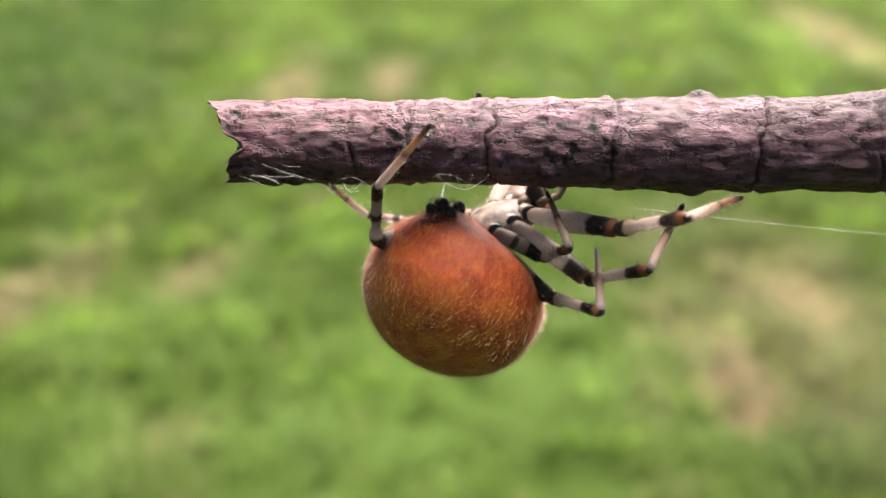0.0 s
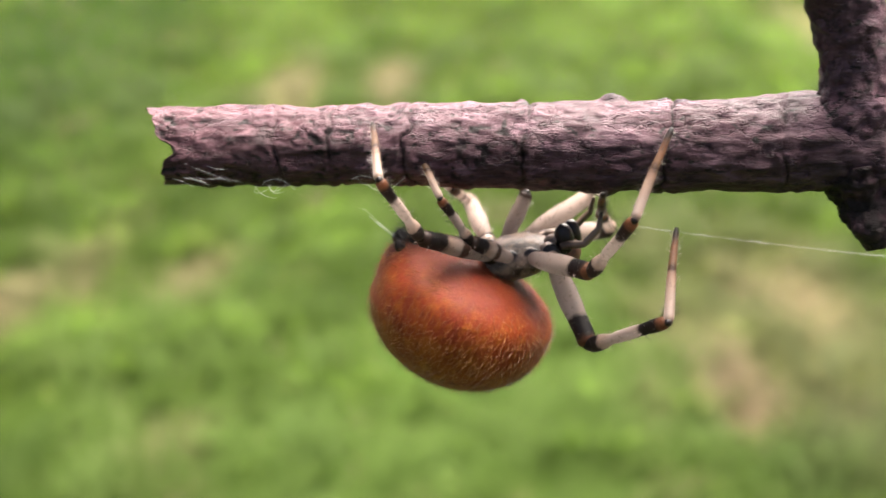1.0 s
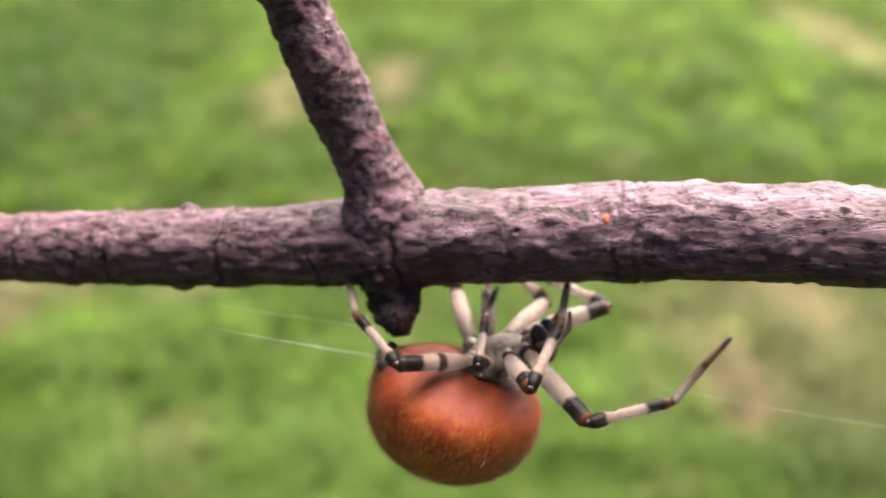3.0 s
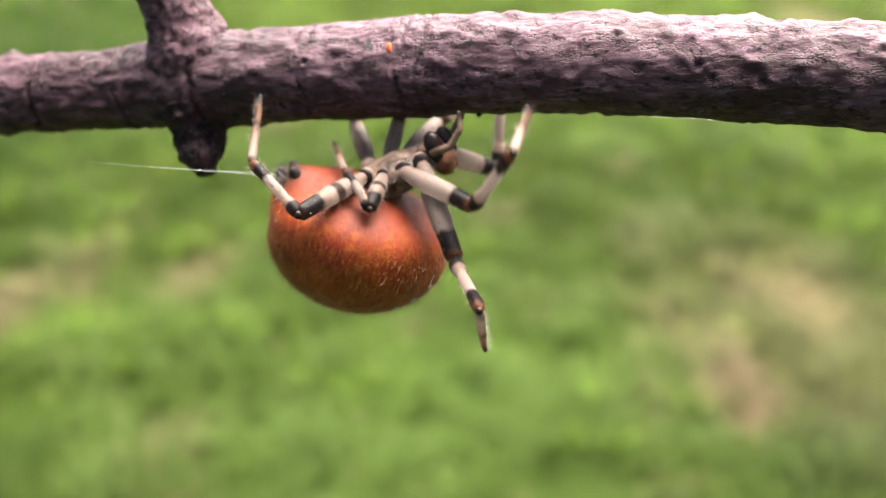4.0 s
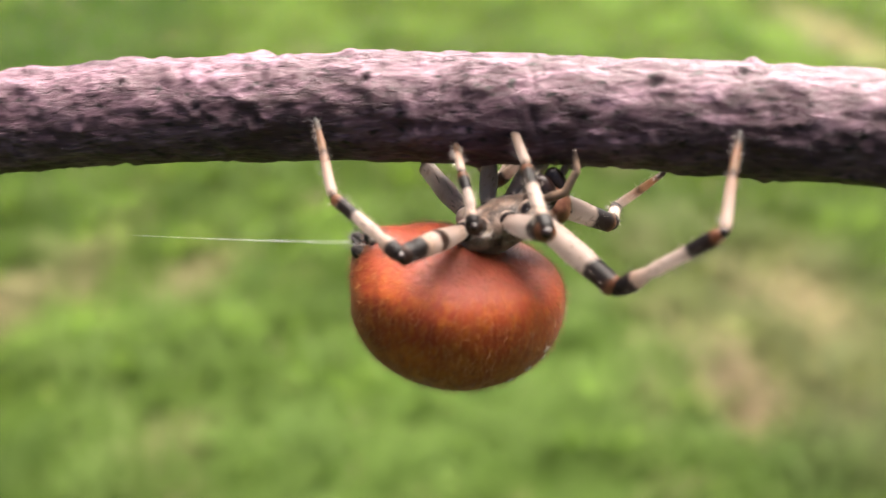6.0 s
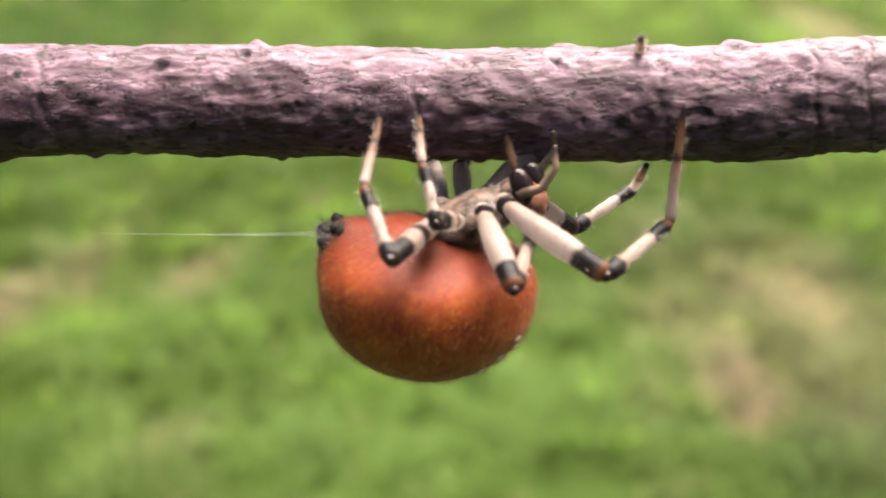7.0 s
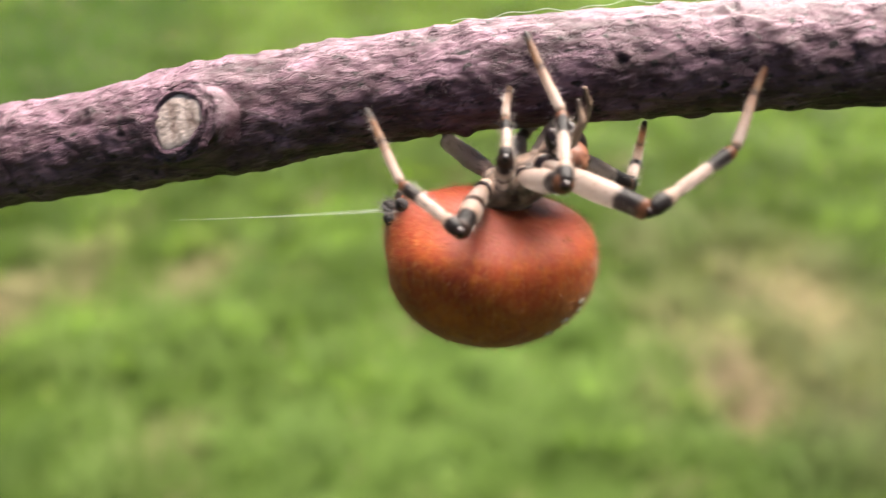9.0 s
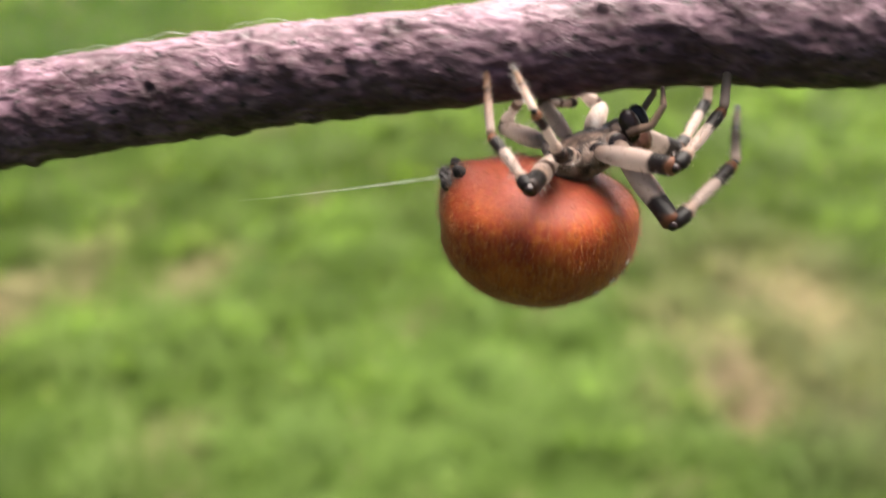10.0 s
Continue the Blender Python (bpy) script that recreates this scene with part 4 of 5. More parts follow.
    walk(ABDOMEN, [
        (0, pose(0, 0, 0, -1.9, 48.4, 36.6)),
        (0.3, pose(0, 0, 0, 0.0, 48.0, 40.0)),
        (0.5, pose(0, 0, 0, 0.6, 28.0, 10.3)),
        (0.8, pose(0, 0, 0, -0.4, 18.0, 3.8)),
        (1, pose(0, 0, 0, -1.1, 12.0, 4.6)),
        (1.3, pose(0, 0, 0, -0.6, 15.0, 5.8)),
        (1.5, pose(0, 0, 0, -0.4, 10.0, 5.9)),
        (1.8, pose(0, 0, 0, 0.1, 8.0, 4.0)),
        (2, pose(0, 0, 0, -1.3, 6.1, 7.8)),
        (2.2, pose(0, 0, 0, -1.4, 10.1, 7.6)),
        (3.3, pose(0, 0, 0, -0.5, 6.0, 5.9)),
        (3.5, pose(0, 0, 0, -0.5, 6.0, 5.9)),
        (3.8, pose(0, 0, 0, -0.5, 17.0, 5.8)),
        (4, pose(0, 0, 0, 0.2, 15.0, 9.0)),
        (4.2, pose(0, 0, 0, 0.5, 13.0, 10.1)),
        (4.5, pose(0, 0, 0, 1.1, 18.9, 10.3)),
        (4.8, pose(0, 0, 0, 1.5, 14.8, 12.3)),
        (5, pose(0, 0, 0, 0.4, 2.0, 12.0)),
        (5.2, pose(0, 0, 0, 1.5, 17.8, 12.4)),
        (5.5, pose(0, 0, 0, 1.7, 12.8, 14.3)),
        (5.7, pose(0, 0, 0, 1.1, 9.9, 10.1)),
        (6.8, pose(0, 0, 0, 0.0, 5.0, 2.0)),
        (7, pose(0, 0, 0, 0.0, 3.0, 6.0)),
        (7.2, pose(0, 0, 0, 0.0, 5.0, 2.0)),
        (7.5, pose(0, 0, 0, 0.0, -0.0, 0.0)),
        (7.8, pose(0, 0, 0, 0.0, 1.0, 4.0)),
        (8, pose(0, 0, 0, 0.0, 2.0, 7.0)),
        (8.2, pose(0, 0, 0, 0.1, 1.0, 8.0)),
        (8.5, pose(0, 0, 0, 0.3, -1.0, 10.0)),
        (8.8, pose(0, 0, 0, 1.6, 5.9, 10.0)),
        (9, pose(0, 0, 0, 2.9, 10.6, 14.2)),
        (9.2, pose(0, 0, 0, 0.6, 6.0, 7.0)),
        (9.5, pose(0, 0, 0, 0.0, -2.0, 5.0)),
        (9.8, pose(0, 0, 0, -0.1, 0.0, 4.0)),
        (10, pose(0, 0, 0, 0.0, 1.0, 5.0)),
    ])
    walk(DRAGLINE, [
        (0, pose(-0.00018, 0.07832, 1.22188, 0.00, -11.03, -91.43)),
        (0.3, pose(-0.00046, 0.07724, 1.22173, 0.00, -8.73, -97.89)),
        (0.5, pose(-0.00413, 0.07682, 1.22111, 0.00, -14.76, -97.31)),
        (0.8, pose(-0.00435, 0.07927, 1.22024, -0.00, -11.36, -86.41)),
        (1, pose(-0.00362, 0.08024, 1.21864, -0.00, -11.05, -75.93)),
        (1.3, pose(-0.00224, 0.07656, 1.22050, -0.00, -9.41, -76.92)),
        (1.5, pose(-0.00206, 0.07563, 1.21989, -0.00, 26.25, -11.49)),
        (1.8, pose(-0.00017, 0.07437, 1.22000, -0.00, 24.01, -10.37)),
        (2, pose(-0.00073, 0.07584, 1.21940, -0.00, 17.62, -7.37)),
        (2.2, pose(-0.00051, 0.07948, 1.21632, -0.00, 18.79, -7.90)),
        (3.3, pose(-0.00660, 0.08625, 1.20631, -0.00, 7.04, -2.86)),
        (3.5, pose(-0.00668, 0.08988, 1.21076, -0.00, 7.04, -2.86)),
        (3.8, pose(-0.01188, 0.08550, 1.21812, -0.00, 5.29, -2.15)),
        (4, pose(-0.01280, 0.08417, 1.22216, -0.00, 3.54, -1.43)),
        (4.2, pose(-0.01507, 0.08515, 1.22234, -0.00, 2.12, -0.86)),
        (4.5, pose(-0.01629, 0.08373, 1.22104, -0.00, 1.42, -0.57)),
        (4.8, pose(-0.01290, 0.07549, 1.21831, -0.00, 2.12, -0.86)),
        (5, pose(-0.00993, 0.07650, 1.21472, -0.00, 3.54, -1.43)),
        (5.2, pose(-0.00823, 0.07588, 1.21724, -0.00, 2.12, -0.86)),
        (5.5, pose(-0.00905, 0.07412, 1.22155, -0.00, 1.42, -0.57)),
        (5.7, pose(-0.00531, 0.07244, 1.22164, -0.00, 1.77, -0.72)),
        (6.8, pose(-0.00946, 0.06912, 1.22323, -0.00, 0.53, -0.21)),
        (7, pose(-0.00816, 0.06970, 1.22291, -0.00, 0.18, -0.07)),
        (7.2, pose(-0.00594, 0.06922, 1.22282, -0.00, 0.18, -0.07)),
        (7.5, pose(-0.00466, 0.06997, 1.22060, -0.00, 0.18, -0.07)),
        (7.8, pose(-0.00287, 0.07269, 1.21885, 0.00, -0.53, 0.21)),
        (8, pose(-0.00293, 0.07453, 1.21977, 0.00, -0.71, 0.29)),
        (8.2, pose(-0.00397, 0.07631, 1.22059, 0.00, -1.77, 0.72)),
        (8.5, pose(-0.00705, 0.07851, 1.22055, 0.00, -2.48, 1.00)),
        (8.8, pose(-0.00767, 0.07576, 1.22131, 0.00, -2.48, 1.00)),
        (9, pose(-0.00406, 0.07330, 1.22321, 0.00, -2.48, 1.00)),
        (9.2, pose(-0.00075, 0.07244, 1.22305, 0.00, -3.54, 1.43)),
        (9.5, pose(0.00336, 0.07326, 1.22115, 0.00, -4.42, 1.79)),
        (9.8, pose(0.00105, 0.07534, 1.22203, 0.00, -5.64, 2.29)),
        (10, pose(-0.00028, 0.07786, 1.22406, 0.00, -6.34, 2.57)),
    ])
    walk(STRAND, [
        (0, pose(0.03984, 0.08371, 1.21694, -0.00, 5.31, -2.15)),
        (0.3, pose(0.03984, 0.08357, 1.21660, -0.00, 5.84, -2.37)),
        (0.5, pose(0.03984, 0.08340, 1.21618, -0.00, 5.96, -2.42)),
        (0.8, pose(0.03984, 0.08288, 1.21489, -0.00, 7.50, -3.05)),
        (1, pose(0.03984, 0.08304, 1.21527, -0.00, 6.10, -2.48)),
        (1.3, pose(0.03984, 0.08319, 1.21565, -0.00, 7.29, -2.96)),
        (1.5, pose(0.03984, 0.08274, 1.21454, -0.00, 6.07, -2.46)),
        (1.8, pose(0.03984, 0.08268, 1.21440, -0.00, 7.58, -3.08)),
        (2, pose(0.03984, 0.08234, 1.21354, -0.00, 7.13, -2.90)),
        (2.2, pose(0.03984, 0.08153, 1.21154, -0.00, 7.58, -3.08)),
        (3.3, pose(0.04338, 0.08465, 1.19791, -0.00, 9.03, -3.68)),
        (3.5, pose(0.04338, 0.08674, 1.20308, -0.00, 8.95, -3.65)),
        (3.8, pose(0.03036, 0.08499, 1.22359, -0.00, -1.18, -15.68)),
        (4, pose(0.02927, 0.08407, 1.22618, -0.00, -1.11, -15.46)),
        (4.2, pose(0.02637, 0.08464, 1.22560, -0.00, -1.50, -15.75)),
        (4.5, pose(0.02148, 0.08222, 1.22502, -0.00, -2.48, -16.33)),
        (4.8, pose(0.01862, 0.07894, 1.22208, -0.00, -2.81, -16.06)),
        (5, pose(0.01740, 0.07838, 1.21992, -0.00, -3.16, -16.70)),
        (5.2, pose(0.01319, 0.08159, 1.22025, -0.00, -2.81, -13.33)),
        (5.5, pose(0.00527, 0.08220, 1.22410, -0.00, -4.17, -16.66)),
        (5.7, pose(0.00260, 0.08251, 1.22447, -0.00, -4.85, -16.56)),
        (6.8, pose(-0.03513, 0.07727, 1.22554, 0.00, -3.43, 2.70)),
        (7, pose(-0.03891, 0.07820, 1.22540, 0.00, -3.85, 2.58)),
        (7.2, pose(-0.04220, 0.07976, 1.22477, 0.00, -4.37, 1.20)),
        (7.5, pose(-0.04709, 0.08277, 1.22166, -0.00, -5.86, -1.36)),
        (7.8, pose(-0.05398, 0.08843, 1.21797, -0.00, -7.24, -3.90)),
        (8, pose(-0.06007, 0.09107, 1.21770, -0.00, -7.31, -2.92)),
        (8.2, pose(-0.06851, 0.09377, 1.21712, -0.00, -7.98, -3.48)),
        (8.5, pose(-0.07818, 0.09858, 1.21415, -0.00, -9.48, -5.39)),
        (8.8, pose(-0.09022, 0.09647, 1.21242, -0.00, -10.24, -5.30)),
        (9, pose(-0.09473, 0.09519, 1.21102, -0.00, -10.92, -5.37)),
        (9.2, pose(-0.09922, 0.08956, 1.20978, -0.00, -10.99, -2.09)),
        (9.5, pose(-0.10623, 0.08847, 1.20657, -0.00, -11.11, -0.79)),
        (9.8, pose(-0.11968, 0.08741, 1.20451, 0.00, -11.94, 0.57)),
        (10, pose(-0.12700, 0.09588, 1.20115, -0.00, -14.20, -2.14)),
    ])
    walk(LOOSE_STRAND, [
        (0, pose(0.03573, 0.08232, 1.22432, -0.00, 0.07, -2.51)),
        (0.3, pose(0.03516, 0.08239, 1.22360, -0.00, 0.32, -2.76)),
        (0.5, pose(0.03445, 0.08128, 1.22513, -0.00, -0.33, -3.69)),
        (0.8, pose(0.03298, 0.08295, 1.22435, -0.00, -0.67, -4.76)),
        (1, pose(0.03021, 0.08355, 1.22392, -0.00, -1.38, -6.27)),
        (1.3, pose(0.02696, 0.08088, 1.22570, -0.00, -2.71, -9.06)),
        (1.5, pose(0.02371, 0.08251, 1.22495, -0.00, -2.67, -8.49)),
        (1.8, pose(0.01815, 0.08276, 1.22523, -0.00, -3.28, -10.05)),
        (2, pose(0.01538, 0.08351, 1.22552, -0.00, -4.31, -12.24)),
        (2.2, pose(0.01289, 0.08660, 1.22258, -0.00, -4.33, -12.60)),
        (3.3, pose(-0.00705, 0.08951, 1.20459, -0.00, 9.91, -4.05)),
        (3.5, pose(-0.00705, 0.09164, 1.20986, -0.00, 9.91, -4.05)),
        (3.8, pose(-0.01775, 0.09908, 1.22195, -0.00, -5.27, -15.06)),
        (4, pose(-0.01889, 0.09798, 1.22459, -0.00, -5.19, -14.81)),
        (4.2, pose(-0.02171, 0.09879, 1.22367, -0.00, -5.58, -15.08)),
        (4.5, pose(-0.02642, 0.09685, 1.22224, -0.00, -6.56, -15.71)),
        (4.8, pose(-0.02933, 0.09333, 1.21901, -0.00, -6.90, -15.42)),
        (5, pose(-0.03037, 0.09331, 1.21654, -0.00, -7.25, -16.08)),
        (5.2, pose(-0.03540, 0.09369, 1.21718, -0.00, -6.89, -12.66)),
        (5.5, pose(-0.04245, 0.09706, 1.21984, -0.00, -8.25, -15.98)),
        (5.7, pose(-0.04509, 0.09727, 1.21961, -0.00, -8.94, -15.90)),
        (6.8, pose(-0.08513, 0.07546, 1.22190, 0.00, -7.50, 3.47)),
        (7, pose(-0.08888, 0.07650, 1.22141, 0.00, -7.92, 3.33)),
        (7.2, pose(-0.09216, 0.07926, 1.22032, 0.00, -8.44, 1.96)),
        (7.5, pose(-0.09689, 0.08450, 1.21591, -0.00, -9.93, -0.62)),
        (7.8, pose(-0.10350, 0.09237, 1.21103, -0.00, -11.31, -3.18)),
        (8, pose(-0.10964, 0.09416, 1.21070, -0.00, -11.39, -2.21)),
        (8.2, pose(-0.11797, 0.09735, 1.20954, -0.00, -12.07, -2.83)),
        (8.5, pose(-0.12727, 0.10379, 1.20528, -0.00, -13.56, -4.72)),
        (8.8, pose(-0.13921, 0.10158, 1.20289, -0.00, -14.31, -4.60)),
        (9, pose(-0.14359, 0.10035, 1.20091, -0.00, -15.00, -4.65)),
        (9.2, pose(-0.14829, 0.09191, 1.19961, -0.00, -15.06, -1.36)),
        (9.5, pose(-0.15531, 0.08970, 1.19629, -0.00, -15.18, -0.05)),
        (9.8, pose(-0.16862, 0.08747, 1.19352, 0.00, -16.01, 1.35)),
        (10, pose(-0.17541, 0.09824, 1.18823, -0.00, -18.26, -1.35)),
    ])
    step(-1, 1,
         [(0, -68, 8), (0.3, -60, -14), (0.5, -33, -33), (0.8, -41, -47), (1, -66, -29), (1.3, -56, -5), (1.5, -70, -28), (1.8, -55, -13), (2, -27, -51), (2.2, -63, -34), (2.55, -56, -5), (2.95, -55, -13), (3.3, -67, -33), (3.5, -67, -43), (3.8, -46, -44), (4, -62, -47), (4.2, -41, -37), (4.5, -47, -49), (4.8, -49, -21)] +
         [(5, -52, -23), (5.2, -52, -31), (5.5, -47, -35), (5.7, -55, -37), (6.05, -49, -21), (6.4, -60, -25), (6.8, -42, -23), (7, -39, -18), (7.2, -60, -25), (7.5, -46, -2), (7.8, -62, -26), (8, -57, -0), (8.2, -61, -22), (8.5, -51, -22), (8.8, -54, -23), (9, -30, -19), (9.2, -59, -22), (9.5, -62, -7), (9.8, -58, -2), (10, -67, -26)],
         [(0, -83, 24), (0.3, -68, 25), (0.5, -67, 25), (0.8, -56, 27), (1, -56, 40), (1.3, -50, 40), (1.5, 34, 11), (1.8, 30, 2), (2, -57, 34), (2.2, -55, 36), (2.55, -50, 40), (2.95, 30, 2), (3.3, -44, 30), (3.5, -42, 24), (3.8, -59, 0), (4, -75, -5), (4.2, -38, 31), (4.5, -28, 36), (4.8, -29, 34)] +
         [(5, -52, 49), (5.2, 46, -18), (5.5, -28, 40), (5.7, 57, 10), (6.05, -29, 34), (6.4, 56, 26), (6.8, 37, -3), (7, 55, 9), (7.2, 56, 26), (7.5, 35, 11), (7.8, 54, 11), (8, 32, 14), (8.2, 53, 20), (8.5, 53, 1), (8.8, 70, 26), (9, 46, 13), (9.2, 56, 24), (9.5, 44, 21), (9.8, 33, 13), (10, 46, 20)],
         [(0, 27, -3), (0.3, 31, 9), (0.5, 35, 15), (0.8, 49, 34), (1, 84, 38), (1.3, 56, 32), (1.5, 65, 49), (1.8, 37, 35), (2, 42, 31), (2.2, 60, 30), (2.55, 56, 32), (2.95, 37, 35), (3.3, 59, 19), (3.5, 70, 14), (3.8, 53, -28), (4, 87, -48), (4.2, 76, 29), (4.5, 92, 36), (4.8, 70, 34)] +
         [(5, 96, 34), (5.2, 58, 29), (5.5, 87, 36), (5.7, 93, 21), (6.05, 70, 34), (6.4, 105, 43), (6.8, 44, 36), (7, 73, 71), (7.2, 105, 43), (7.5, 55, 41), (7.8, 85, 34), (8, 55, 36), (8.2, 90, 39), (8.5, 68, 45), (8.8, 117, 44), (9, 61, 39), (9.2, 78, 11), (9.5, 76, 42), (9.8, 50, 34), (10, 77, 17)])
    step(-1, 2,
         [(0, -50, -28), (0.3, -39, -33), (0.5, -62, -5), (0.8, -58, 3), (1, -62, 16), (1.3, -86, 1), (1.5, -82, 17), (1.8, -84, 9), (2, -67, 4), (2.2, -59, -4), (2.55, -86, 1), (2.95, -84, 9), (3.3, -57, 9), (3.5, -33, -18), (3.8, -61, -59), (4, -36, -13), (4.2, -51, 9), (4.5, -67, -11), (4.8, -72, 15)] +
         [(5, -57, 14), (5.2, -58, -2), (5.5, -62, 15), (5.7, -59, -1), (6.05, -72, 15), (6.4, -56, 15), (6.8, -69, 1), (7, -72, -21), (7.2, -56, 15), (7.5, -76, 7), (7.8, -54, 13), (8, -68, 10), (8.2, -74, -19), (8.5, -63, 11), (8.8, -39, 14), (9, -57, 7), (9.2, -54, 16), (9.5, -72, 5), (9.8, -69, 10), (10, -50, 4)],
         [(0, -80, 26), (0.3, -71, 26), (0.5, -96, 32), (0.8, -62, 44), (1, -82, 54), (1.3, -60, 69), (1.5, 47, 24), (1.8, 71, 21), (2, -76, 58), (2.2, -56, 49), (2.55, -60, 69), (2.95, 71, 21), (3.3, -48, 53), (3.5, -36, 33), (3.8, -51, 9), (4, -52, 49), (4.2, 70, 21), (4.5, -31, 54), (4.8, 103, 16)] +
         [(5, -53, 51), (5.2, 71, 20), (5.5, 90, 14), (5.7, 59, 15), (6.05, 103, 16), (6.4, 50, 14), (6.8, 70, 20), (7, 80, 12), (7.2, 50, 14), (7.5, 65, 32), (7.8, 50, 23), (8, 76, 32), (8.2, 81, -3), (8.5, 83, 26), (8.8, 68, 18), (9, 96, 24), (9.2, 49, 12), (9.5, 75, 33), (9.8, 76, 28), (10, 52, 21)],
         [(0, 40, 23), (0.3, 49, 28), (0.5, 70, -7), (0.8, 57, 29), (1, 66, 50), (1.3, 79, 25), (1.5, 72, 50), (1.8, 81, 17), (2, 73, 27), (2.2, 64, 35), (2.55, 79, 25), (2.95, 81, 17), (3.3, 71, 19), (3.5, 37, 27), (3.8, 42, 0), (4, 79, 10), (4.2, 56, 63), (4.5, 83, 32), (4.8, 107, 29)] +
         [(5, 95, 18), (5.2, 85, 37), (5.5, 107, 15), (5.7, 82, 39), (6.05, 107, 29), (6.4, 65, 31), (6.8, 85, 41), (7, 126, 56), (7.2, 65, 31), (7.5, 96, 42), (7.8, 79, 40), (8, 101, 31), (8.2, 97, 19), (8.5, 97, 46), (8.8, 81, 41), (9, 117, 40), (9.2, 67, 62), (9.5, 107, 25), (9.8, 110, 39), (10, 72, 60)])
    step(-1, 3,
         [(0, -40, -24), (0.3, -79, 49), (0.5, -99, 29), (0.8, -116, 22), (1, -157, 17), (1.3, -136, 19), (1.5, -139, 6), (1.8, -107, 21), (2, -124, 13), (2.2, -130, 23), (2.55, -136, 19), (2.95, -107, 21), (3.3, -134, 11), (3.5, -138, 8), (3.8, -148, -26), (4, -101, -20), (4.2, -104, 11), (4.5, -120, 15), (4.8, -96, 22)] +
         [(5, -127, 15), (5.2, -136, 5), (5.5, -109, 21), (5.7, -135, 23), (6.05, -96, 22), (6.4, -125, 9), (6.8, -92, 31), (7, -110, 16), (7.2, -125, 9), (7.5, -97, 41), (7.8, -111, 32), (8, -94, 38), (8.2, -120, 30), (8.5, -65, 39), (8.8, -119, 29), (9, -67, 40), (9.2, -105, 22), (9.5, -107, 24), (9.8, -90, 22), (10, -113, 17)],
         [(0, -88, 30), (0.3, -119, 40), (0.5, -105, 58), (0.8, -151, 60), (1, -168, 45), (1.3, -107, 68), (1.5, -145, 61), (1.8, 81, 28), (2, 167, 75), (2.2, -167, 64), (2.55, -107, 68), (2.95, 81, 28), (3.3, -146, 74), (3.5, -161, 68), (3.8, -166, 21), (4, 124, 27), (4.2, 107, 32), (4.5, 129, 36), (4.8, 97, 32)] +
         [(5, 121, 21), (5.2, 142, 33), (5.5, 106, 37), (5.7, 144, 37), (6.05, 97, 32), (6.4, 113, 25), (6.8, 78, 21), (7, 108, 39), (7.2, 113, 25), (7.5, 77, 25), (7.8, 109, 24), (8, 80, 29), (8.2, 128, 24), (8.5, 93, -7), (8.8, 121, 17), (9, 97, 21), (9.2, 120, 24), (9.5, 107, 21), (9.8, 82, 27), (10, -140, 54)],
         [(0, 94, 40), (0.3, 87, 19), (0.5, 85, 21), (0.8, 95, 17), (1, 119, 28), (1.3, 66, 25), (1.5, 91, 27), (1.8, 76, 8), (2, 86, 24), (2.2, 96, 12), (2.55, 66, 25), (2.95, 76, 8), (3.3, 90, 19), (3.5, 102, 19), (3.8, 118, -7), (4, 108, 10), (4.2, 102, 15), (4.5, 108, 44), (4.8, 95, 8)] +
         [(5, 111, 32), (5.2, 124, 35), (5.5, 100, 21), (5.7, 127, 36), (6.05, 95, 8), (6.4, 111, 36), (6.8, 66, 30), (7, 99, 31), (7.2, 111, 36), (7.5, 64, 29), (7.8, 104, 28), (8, 76, 27), (8.2, 108, 16), (8.5, 87, 17), (8.8, 131, 41), (9, 91, 25), (9.2, 130, 34), (9.5, 123, 41), (9.8, 78, 19), (10, 106, 25)])
